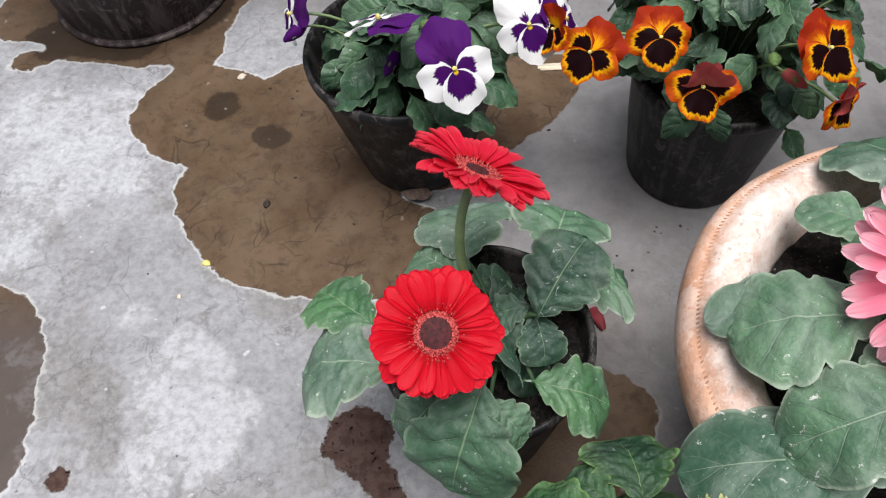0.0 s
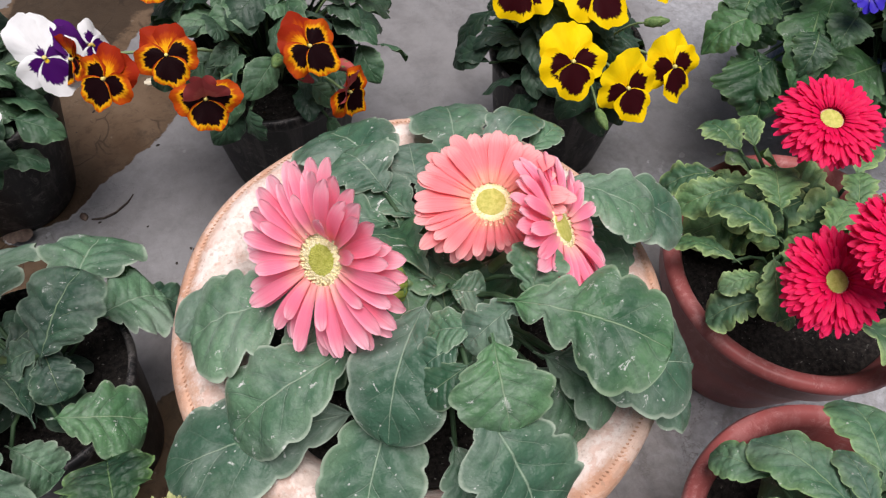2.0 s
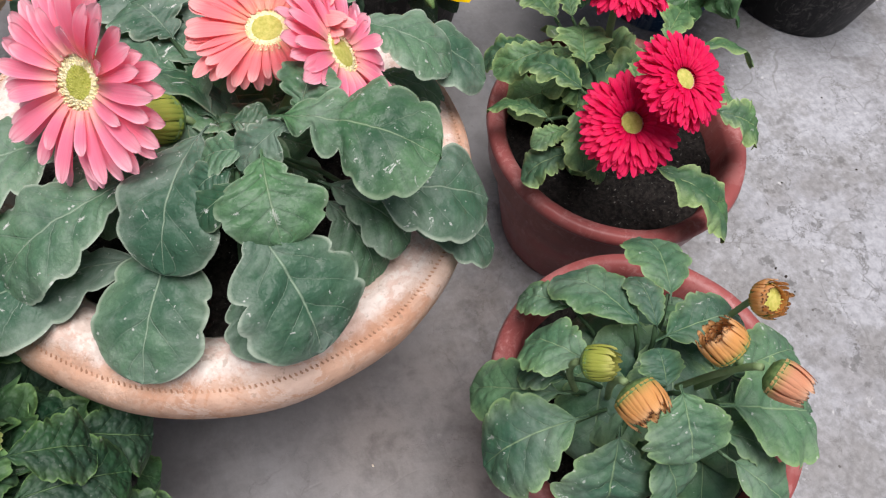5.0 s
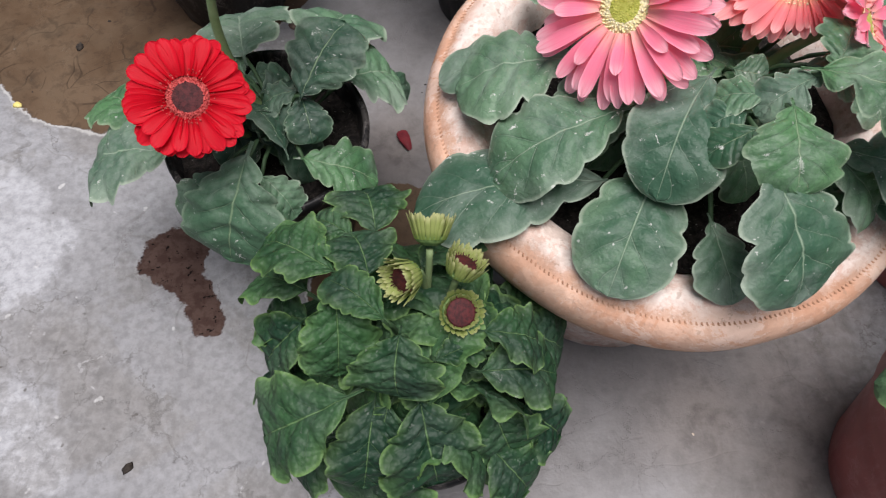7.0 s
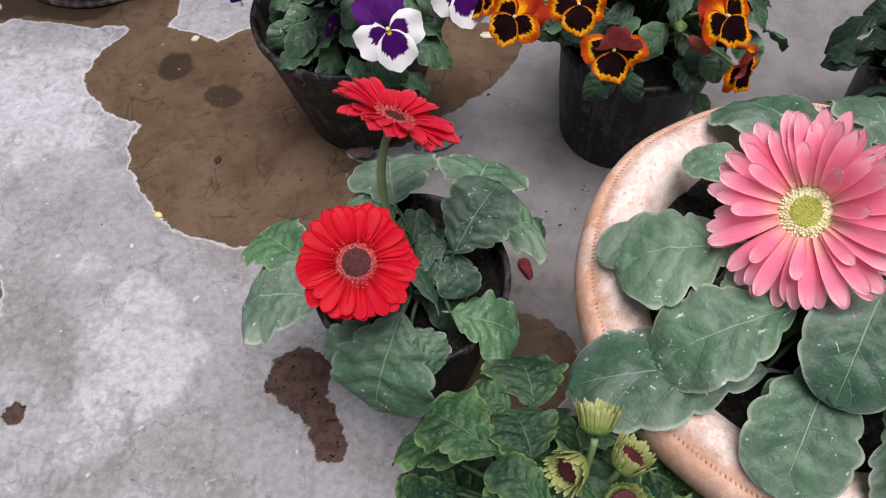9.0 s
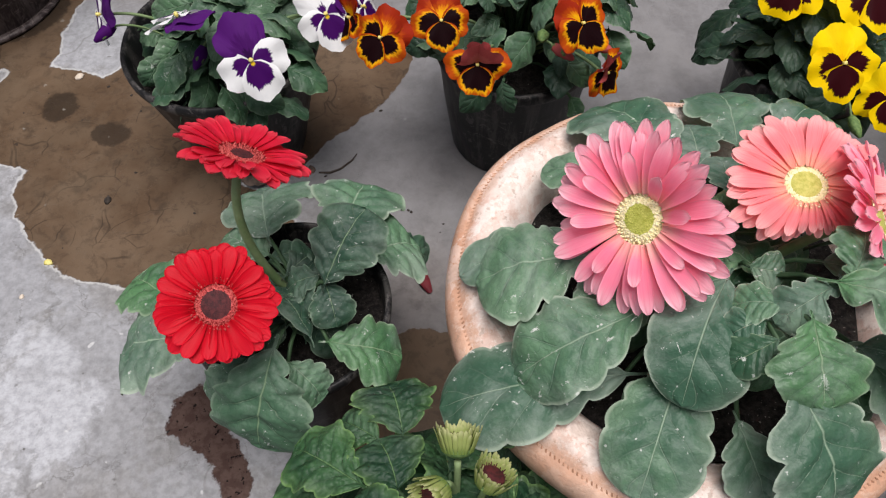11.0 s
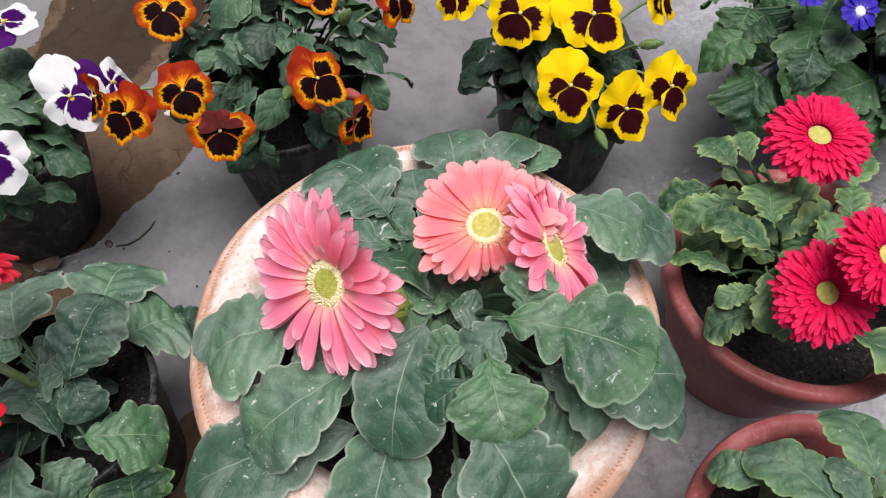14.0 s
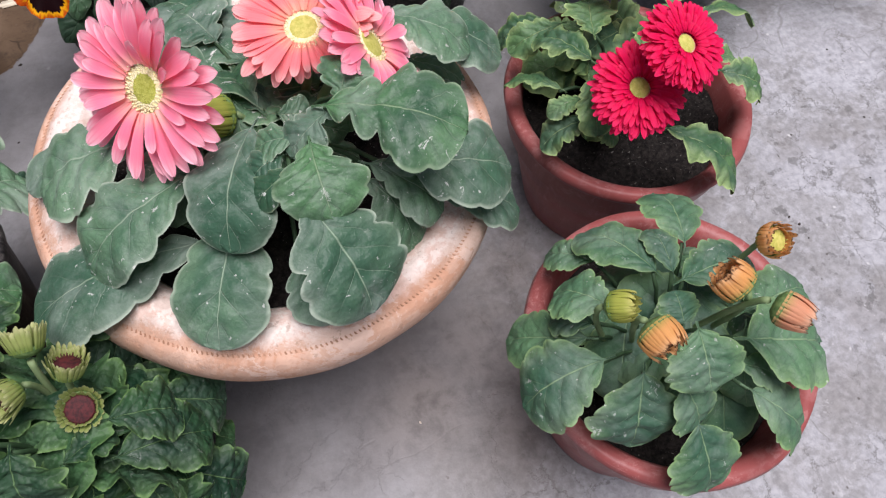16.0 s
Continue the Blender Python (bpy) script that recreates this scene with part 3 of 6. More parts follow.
def petal_material(name, base, body, tip, streak, rough=0.45, scorch=0.0):
    """A daisy petal: colour from its root to its tip, long fine streaks, a lighter edge."""
    k = Mat(name, rough, 0.12)
    u, v = k.uv()
    side = k.math("ABSOLUTE", k.math("MULTIPLY_ADD", v, 2.0, -1.0))
    colour = k.mix(k.step(u, 0.05, 0.42), base, body)
    colour = k.mix(k.math("MULTIPLY", k.step(u, 0.62, 1.0), 0.75), colour, tip)
    stripe = k.noise(1.0, 3.0, 0.6)
    comb = k.n("CombineXYZ")
    k.put(comb.inputs[0], k.math("MULTIPLY", u, 1.5))
    k.put(comb.inputs[1], k.math("MULTIPLY", v, 13.0))
    k.put(comb.inputs[2], k.math("MULTIPLY", k.random(), 40.0))
    stripe.node.inputs["Vector"].default_value = (0, 0, 0)
    k.put(stripe.node.inputs["Vector"], comb.outputs[0])
    colour = k.mix(k.math("MULTIPLY", k.step(stripe, 0.45, 0.7), 0.32), colour, streak)
    colour = k.mix(k.math("MULTIPLY", k.step(side, 0.86, 1.0), k.math("MULTIPLY_ADD", u, 0.40, 0.05)), colour, tip)
    groove = k.math("ABSOLUTE", k.math("SUBTRACT", side, 0.36))
    colour = k.mix(k.math("MULTIPLY", k.step(groove, 0.07, 0.0), 0.30), colour, streak)
    colour = k.mix(k.math("MULTIPLY", k.random(), 0.22), colour, streak)
    if scorch:
        burnt = k.step(k.math("ADD", u, k.math("MULTIPLY_ADD", stripe, 0.3, -0.15)), 1.0 - scorch, 1.03 - 0.5 * scorch)
        colour = k.mix(burnt, colour, (0.10, 0.045, 0.022))
    k.thin(colour, 0.32)
    return k.end(colour, None, k.bump(stripe, 0.25, 0.001))


def pansy_material(name, blotch, fringe, body, edge, reach=0.55, band=0.0, eye=None):
    """A pansy petal: a fringed blotch from the root, a band round it, then body and edge."""
    k = Mat(name, 0.6, 0.06)
    u, v = k.uv()
    side = k.math("ABSOLUTE", k.math("MULTIPLY_ADD", v, 2.0, -1.0))
    comb = k.n("CombineXYZ")
    k.put(comb.inputs[0], k.math("MULTIPLY", u, 2.0))
    k.put(comb.inputs[1], k.math("MULTIPLY", v, 24.0))
    k.put(comb.inputs[2], k.math("MULTIPLY", k.random(), 30.0))
    rag = k.noise(1.0, 3.0, 0.6, comb.outputs[0])
    far = k.math("ADD", u, k.math("MULTIPLY_ADD", rag, 0.40, -0.20))
    far = k.math("ADD", far, k.math("MULTIPLY", k.step(side, 0.60, 1.05), 0.55))
    colour = k.mix(k.step(far, reach + 0.24, reach + 0.40), body, edge)
    if band:
        colour = k.mix(k.math("MULTIPLY", k.step(far, reach + band + 0.12, reach + band - 0.04), 1.0), colour, fringe)
    tone = k.noise(90.0, 4.0, 0.6, k.coords())
    colour = k.mix(k.math("MULTIPLY", k.step(tone, 0.4, 0.75), 0.18), colour, tuple(0.6 * c for c in body))
    colour = k.mix(k.step(far, reach + 0.03, reach - 0.03), colour, blotch)
    if eye:
        colour = k.mix(k.step(u, 0.13, 0.08), colour, eye)
    k.thin(colour, 0.25)
    return k.end(colour, None, k.bump(rag, 0.3, 0.0012))


def plain_material(name, a, b, rough=0.6, scale=60.0, spec=0.3):
    k = Mat(name, rough, spec)
    p = k.coords()
    n = k.noise(scale, 4.0, 0.65, p)
    return k.end(k.mix(k.step(n, 0.32, 0.68), a, b), None, k.bump(n, 0.3, 0.0015))


LEAF_DUSTY = leaf_material("dusty_leaf", (0.040, 0.102, 0.062), (0.116, 0.222, 0.126), (0.28, 0.38, 0.27), (0.40, 0.47, 0.37), 0.66, 0.44, 5.0, 0.75, 0.6, outer=0.14)
LEAF_DARK = leaf_material("dark_leaf", (0.026, 0.082, 0.042), (0.084, 0.196, 0.084), (0.24, 0.34, 0.20), (0.28, 0.37, 0.24), 0.50, 0.40, 5.0, 0.75, 0.6, outer=0.12)
LEAF_DEEP = leaf_material("deep_leaf", (0.016, 0.048, 0.031), (0.054, 0.120, 0.069), (0.20, 0.29, 0.17), (0.22, 0.30, 0.21), 0.42, 0.50, 5.0, 0.8, 0.5, pucker=0.25, outer=0.12)
LEAF_LUSH = leaf_material("lush_leaf", (0.009, 0.038, 0.019), (0.038, 0.106, 0.038), (0.14, 0.25, 0.10), (0.17, 0.30, 0.09), 0.14, 0.52, 5.0, 1.0, 0.5, 0.7, outer=0.20)
LEAF_FRESH = leaf_material("fresh_leaf", (0.036, 0.100, 0.060), (0.104, 0.212, 0.108), (0.24, 0.36, 0.19), (0.27, 0.41, 0.16), 0.42, 0.48, 5.0, 0.75, 0.5, 0.25, outer=0.26)
LEAF_PALE = leaf_material("pale_edged_leaf", (0.036, 0.100, 0.046), (0.124, 0.240, 0.092), (0.32, 0.42, 0.19), (0.38, 0.51, 0.20), 0.22, 0.50, 5.0, 0.85, 0.7, 0.35, outer=0.50)
LEAF_PANSY = leaf_material("pansy_leaf", (0.026, 0.072, 0.038), (0.080, 0.162, 0.082), (0.16, 0.25, 0.15), (0.16, 0.24, 0.14), 0.32, 0.46, 4.0, 0.8, 0.6, outer=0.15)
LEAF_PANSY_DARK = leaf_material("deep_pansy_leaf", (0.012, 0.036, 0.022), (0.034, 0.074, 0.042), (0.07, 0.12, 0.07), (0.06, 0.10, 0.06), 0.15, 0.46, 5.0, 0.7)
LEAF_CIN = leaf_material("toothed_leaf", (0.014, 0.050, 0.020), (0.054, 0.138, 0.050), (0.20, 0.30, 0.14), (0.13, 0.22, 0.09), 0.22, 0.46, 5.0, 0.8, outer=0.2)
STEM = plain_material("stem", (0.13, 0.20, 0.08), (0.20, 0.27, 0.13), 0.6)
STEM_DARK = plain_material("petiole", (0.022, 0.050, 0.022), (0.045, 0.09, 0.04), 0.6)
CALYX = plain_material("calyx", (0.06, 0.12, 0.035), (0.15, 0.23, 0.075), 0.7, 260.0)
RED = petal_material("red_petal", (0.50, 0.005, 0.014), (0.66, 0.006, 0.022), (0.72, 0.016, 0.038), (0.50, 0.003, 0.012))
ROSE_RED = petal_material("rose_red_petal", (0.52, 0.010, 0.022), (0.68, 0.018, 0.048), (0.74, 0.07, 0.10), (0.54, 0.008, 0.028))
PINK = petal_material("pink_petal", (0.95, 0.50, 0.44), (0.98, 0.285, 0.410), (0.98, 0.66, 0.72), (0.95, 0.195, 0.315))
CORAL = petal_material("coral_petal", (0.94, 0.48, 0.36), (0.97, 0.280, 0.305), (0.97, 0.62, 0.60), (0.93, 0.180, 0.205))
CRIMSON = petal_material("crimson_petal", (0.56, 0.005, 0.050), (0.80, 0.009, 0.095), (0.84, 0.035, 0.150), (0.66, 0.005, 0.066))
BUD_ORANGE = petal_material("orange_bud_petal", (0.45, 0.35, 0.10), (0.74, 0.38, 0.13), (0.82, 0.52, 0.28), (0.62, 0.26, 0.09), 0.45, 0.09)
BUD_PEACH = petal_material("peach_bud_petal", (0.55, 0.40, 0.16), (0.72, 0.34, 0.20), (0.78, 0.52, 0.36), (0.64, 0.28, 0.16), 0.45, 0.07)
BUD_YELLOW = petal_material("green_yellow_petal", (0.22, 0.30, 0.06), (0.42, 0.45, 0.09), (0.62, 0.58, 0.20), (0.27, 0.33, 0.06))
BUD_CREAM = petal_material("cream_petal", (0.17, 0.25, 0.06), (0.36, 0.42, 0.14), (0.66, 0.65, 0.36), (0.24, 0.31, 0.08))
CINE = petal_material("violet_blue_petal", (0.16, 0.13, 0.60), (0.055, 0.035, 0.50), (0.08, 0.05, 0.60), (0.04, 0.02, 0.36))
CORE_BROWN = plain_material("brown_florets", (0.030, 0.006, 0.008), (0.085, 0.014, 0.016), 0.7, 400.0)
CORE_GREEN = plain_material("green_florets", (0.34, 0.36, 0.05), (0.52, 0.52, 0.12), 0.7, 400.0)
CORE_YELLOW = plain_material("yellow_florets", (0.38, 0.37, 0.07), (0.54, 0.50, 0.14), 0.7, 400.0)
CORE_WHITE = plain_material("pale_florets", (0.55, 0.55, 0.60), (0.8, 0.8, 0.82), 0.7, 400.0)
RING_ROSE = plain_material("rose_florets", (0.18, 0.003, 0.006), (0.64, 0.13, 0.12), 0.7, 700.0, 0.1)
RING_CREAM = plain_material("cream_florets", (0.78, 0.68, 0.34), (0.86, 0.80, 0.55), 0.6, 400.0)
RING_CRIMSON = plain_material("crimson_florets", (0.66, 0.08, 0.14), (0.82, 0.50, 0.45), 0.6, 400.0)
PANSY_EYE = plain_material("pansy_eye", (0.62, 0.50, 0.08), (0.80, 0.72, 0.30), 0.5, 300.0)
W_TOP = pansy_material("purple_pansy_petal", (0.030, 0.003, 0.055), (0.05, 0.005, 0.09), (0.062, 0.006, 0.110), (0.085, 0.012, 0.150), 0.2)
W_LOW = pansy_material("white_pansy_petal", (0.052, 0.004, 0.100), (0.3, 0.2, 0.4), (0.80, 0.80, 0.80), (0.82, 0.82, 0.82), 0.66, 0.0, (0.75, 0.50, 0.02))
W_SIDE = pansy_material("white_side_pansy_petal", (0.052, 0.004, 0.100), (0.3, 0.2, 0.4), (0.80, 0.80, 0.80), (0.82, 0.82, 0.82), 0.52)
W_PALE = pansy_material("white_upper_pansy_petal", (0.052, 0.004, 0.100), (0.3, 0.2, 0.4), (0.80, 0.80, 0.80), (0.82, 0.82, 0.82), 0.20)
W_BACK = pansy_material("violet_pansy_petal", (0.14, 0.03, 0.30), (0.2, 0.06, 0.4), (0.19, 0.06, 0.40), (0.24, 0.10, 0.46), 0.2)
O_TOP = pansy_material("orange_pansy_petal", (0.84, 0.42, 0.006), (0.76, 0.26, 0.006), (0.46, 0.060, 0.005), (0.32, 0.024, 0.007), 0.36, 0.08)
O_LOW = pansy_material("orange_dark_pansy_petal", (0.010, 0.002, 0.003), (0.84, 0.40, 0.006), (0.50, 0.080, 0.005), (0.40, 0.042, 0.007), 0.82, 0.07)
O_SIDE = pansy_material("orange_side_pansy_petal", (0.010, 0.002, 0.003), (0.84, 0.38, 0.006), (0.48, 0.075, 0.005), (0.34, 0.030, 0.007), 0.66, 0.07)
O_BACK = pansy_material("rosy_pansy_petal", (0.50, 0.14, 0.10), (0.5, 0.14, 0.1), (0.52, 0.13, 0.115), (0.44, 0.085, 0.085), 0.2)
Y_TOP = pansy_material("yellow_pansy_petal", (0.86, 0.50, 0.002), (0.86, 0.55, 0.002), (0.90, 0.61, 0.002), (0.92, 0.66, 0.004), 0.2)
Y_LOW = pansy_material("yellow_dark_pansy_petal", (0.032, 0.003, 0.005), (0.7, 0.4, 0.01), (0.90, 0.61, 0.002), (0.92, 0.66, 0.004), 0.78)
Y_SIDE = pansy_material("yellow_side_pansy_petal", (0.032, 0.003, 0.005), (0.7, 0.4, 0.01), (0.90, 0.61, 0.002), (0.92, 0.66, 0.004), 0.66)


# ---- plant shapes ----
# cuts: where along the blade its margin is cut in, and how deep
STYLES = {
    "gerbera": dict(cuts=((0.20, 0.40), (0.42, 0.27), (0.66, 0.15), (0.86, 0.06)), keen=0.060, ruffle=0.040, quilt=0.010, droop=0.11, wide=0.60),
    "lobed": dict(cuts=((0.18, 0.55), (0.36, 0.50), (0.56, 0.34), (0.78, 0.16)), keen=0.075, ruffle=0.050, quilt=0.010, droop=0.12, wide=0.56),
    "small": dict(cuts=((0.30, 0.16), (0.62, 0.10)), keen=0.060, ruffle=0.030, quilt=0.006, droop=0.11, wide=0.60),
    "broad": dict(cuts=((0.20, 0.30), (0.38, 0.24), (0.57, 0.17), (0.76, 0.11)), keen=0.055, ruffle=0.060, quilt=0.016, droop=0.13, wide=0.60, fat=1.20, blunt=2.9, close=0.48),
    "dentate": dict(cuts=((0.20, 0.20), (0.36, 0.17), (0.52, 0.15), (0.67, 0.13), (0.81, 0.10), (0.92, 0.07)), keen=0.040, ruffle=0.045, quilt=0.014, droop=0.12, wide=0.54, fat=1.14),
    "lush": dict(cuts=((0.20, 0.24), (0.37, 0.20), (0.53, 0.17), (0.68, 0.14), (0.82, 0.11), (0.92, 0.07)), keen=0.040, ruffle=0.085, quilt=0.018, droop=0.06, wide=0.60, fat=1.30, blunt=3.2, close=0.45, sway=16),
    "crisp": dict(cuts=((0.18, 0.40), (0.32, 0.36), (0.46, 0.32), (0.60, 0.27), (0.73, 0.22), (0.86, 0.14)), keen=0.045, ruffle=0.085, quilt=0.026, droop=0.08, wide=0.56, fat=1.22, sway=18),
    "pansy": dict(cuts=((0.35, 0.10), (0.55, 0.10), (0.73, 0.09), (0.88, 0.07)), keen=0.034, ruffle=0.06, quilt=0.008, droop=0.14, wide=0.44, blunt=1.9, close=0.7),
    "round": dict(cuts=((0.08, 0.20), (0.20, 0.22), (0.32, 0.22), (0.44, 0.21), (0.56, 0.20), (0.67, 0.19), (0.78, 0.17), (0.89, 0.14)), keen=0.030, ruffle=0.045, quilt=0.014, droop=0.08, wide=0.30, blunt=1.5, close=0.85, fat=1.10),
}


def leaf(base, tip, width, roll, style, seed, nu=56, nv=12, arch=None):
    """A leaf blade on its stalk from base to tip, bowed, lobed and puckered between its veins."""
    rng = random.Random(seed)
    s = STYLES[style]
    width *= s.get("fat", 1.0)
    base, tip = Vector(base), Vector(tip)
    along = tip - base
    length = along.length
    along.normalize()
    across = along.cross(Vector((0, 0, 1)))
    across = across.normalized() if across.length > 1e-4 else Vector((1, 0, 0))
    across = Matrix.Rotation(radians(roll + rng.uniform(-1, 1) * s.get("sway", 6)), 3, along) @ across
    up = across.cross(along).normalized()
    arch = length * rng.uniform(0.07, 0.16) if arch is None else arch
    ph = [rng.uniform(0, 6.28) for _ in range(6)]
    bow = rng.uniform(-0.05, 0.05) * length
    cuts = [[(c + rng.uniform(-0.05, 0.05), d * rng.uniform(0.6, 1.35)) for c, d in s["cuts"]] for _ in range(2)]
    wide = s["wide"]
    bm = bmesh.new()
    uvl = bm.loops.layers.uv.new("UVMap")
    stalk = 0.10
    grid = []
    for i in range(nu + 1):
        u = i / nu
        q = max(0.0, (u - stalk) / (1 - stalk))
        # broadest at 'wide' of the blade, blunt at the end
        body = (math.sin(0.5 * math.pi * min(1, q / wide)) ** 0.85) if q < wide else max(0.0, 1 - ((q - wide) / (1 - wide)) ** s.get("blunt", 2.4)) ** s.get("close", 0.56)
        centre = base + along * (length * u) + up * (arch * 4 * u * (1 - u)) + across * (bow * math.sin(math.pi * u))
        centre += up * (-0.10 * length * max(0, u - 0.6) ** 2 / 0.16)
        row = []
        for j in range(nv + 1):
            v = 2 * j / nv - 1
            k = 0 if v < 0 else 1
            cut = sum(d * math.exp(-abs(q - c) / s["keen"]) for c, d in cuts[k])
            hw = 0.5 * width * max(body * (1 - min(cut, 0.75)) * (1.05 + 0.06 * math.sin(5 * q + ph[2 + k])), 0.03 if u < 0.5 else 0.0)
            a = abs(v)
            # side veins sunk, the blade swollen between them
            puff = abs(math.sin(math.pi * 5 * (q - 0.30 * a ** 0.8))) ** 0.7 * min(1, 4 * a) * (1 - a ** 3)
            z = -s["droop"] * hw * 2 * a * a + s["quilt"] * min(1.0, length / 0.06) ** 2 * width * 3 * (puff - 0.5) * min(1, 4 * q)
            z += s["ruffle"] * width * a ** 3 * math.sin(17 * q + ph[4 + k]) * min(1, 3 * q) + 0.10 * hw * a
            z += 0.03 * width * noise.noise((9 * u + seed, 2 * v, 0.0)) + 0.012 * width * noise.noise((30 * u + seed, 6 * v, 3.0))
            row.append((bm.verts.new(centre + across * (v * hw) + up * z), (u, j / nv)))
        grid.append(row)
    for r0, r1 in zip(grid, grid[1:]):
        for j in range(nv):
            quad = (r0[j], r0[j + 1], r1[j + 1], r1[j])
            f = bm.faces.new([c[0] for c in quad])
            for loop, c in zip(f.loops, quad):
                loop[uvl].uv = c[1]
    bmesh.ops.remove_doubles(bm, verts=bm.verts, dist=1e-6)
    return bm


def ray_petal(length, width, rise, sag, seed, nu=11, nv=6, root=0.40, taper=0.78):
    """A strap-shaped petal along +x with a blunt, faintly notched tip and two shallow grooves."""
    rng = random.Random(seed)
    ph, twist = rng.uniform(0, 6.28), rng.uniform(-0.10, 0.10)
    bm = bmesh.new()
    uvl = bm.loops.layers.uv.new("UVMap")
    grid = []
    for i in range(nu + 1):
        u = 1 - (1 - i / nu) ** 1.35
        hw = 0.5 * width * (root + (1 - root) * min(1, u / 0.55) ** 0.8) * (1 if u < taper else max(0.02, 1 - ((u - taper) / (1.01 - taper)) ** 2) ** 0.62)
        row = []
        for j in range(nv + 1):
            v = 2 * j / nv - 1
            x = length * (u - (0.035 * (1 - abs(math.cos(2.2 * v))) if u > 0.8 else 0) - (0.02 * math.exp(-40 * v * v) if u > 0.9 else 0))
            z = rise * u * length - sag * u * u * length - 0.05 * width * math.cos(3 * math.pi * v) * u + 0.16 * width * v * v * (1 - 0.7 * u) + twist * v * hw * u + 0.02 * length * math.sin(4 * u + ph) * u
            row.append((bm.verts.new((x, v * hw, z)), (u, j / nv)))
        grid.append(row)
    for r0, r1 in zip(grid, grid[1:]):
        for j in range(nv):
            quad = (r0[j], r1[j], r1[j + 1], r0[j + 1])
            f = bm.faces.new([c[0] for c in quad])
            for loop, c in zip(f.loops, quad):
                loop[uvl].uv = c[1]
    return bm


def florets(radius, inner, count, height, dome, peg, seed):
    """A domed disc set with small pegs along a spiral; material 0 inside, 1 outside the radius share 'inner'."""
    rng = random.Random(seed)
    bm = bmesh.new()
    top = [(0, dome), (radius * min(inner, 0.9), dome * 0.7), (radius, 0), (radius * 0.9, -0.004), (0, -0.006)]
    n = 28
    rings = [[bm.verts.new((0, 0, top[0][1]))]] + [[bm.verts.new((r * math.cos(2 * math.pi * s / n), r * math.sin(2 * math.pi * s / n), z)) for s in range(n)] for r, z in top[1:-1]]
    for s in range(n):
        bm.faces.new((rings[0][0], rings[1][s], rings[1][(s + 1) % n]))
        for a, b in zip(rings[1:], rings[2:]):
            bm.faces.new((a[s], b[s], b[(s + 1) % n], a[(s + 1) % n])).material_index = 1 if inner < 1 else 0
    bm.faces.new(rings[-1][::-1])
    for i in range(count):
        f = math.sqrt((i + 0.5) / count)
        r, a = radius * f * 1.02, i * 2.39996 + rng.uniform(-0.1, 0.1)
        out = Vector((math.cos(a), math.sin(a), 0))
        side = Vector((-out.y, out.x, 0))
        foot = out * r + Vector((0, 0, dome * (1 - f * f) - 0.0006))
        h = height * (0.25 + 1.15 * f ** 3) * rng.uniform(0.7, 1.3)
        tip = foot + Vector((0, 0, h)) + out * h * (0.9 * f - 0.15)
        w = peg * rng.uniform(0.8, 1.2)
        lo = [bm.verts.new(foot + w * d) for d in (out, side, -out, -side)]
        hi = [bm.verts.new(tip + 0.75 * w * d) for d in (out, side, -out, -side)]
        which = 0 if f < inner else 1
        for s in range(4):
            bm.faces.new((lo[s], lo[(s + 1) % 4], hi[(s + 1) % 4], hi[s])).material_index = which
        bm.faces.new(hi).material_index = which
    bmesh.ops.recalc_face_normals(bm, faces=bm.faces)
    return bm


def facing(centre, normal, spin=0.0):
    """A pose whose z runs along normal."""
    return Matrix.Translation(centre) @ Vector(normal).to_track_quat("Z", "Y").to_matrix().to_4x4() @ Matrix.Rotation(radians(spin), 4, "Z")


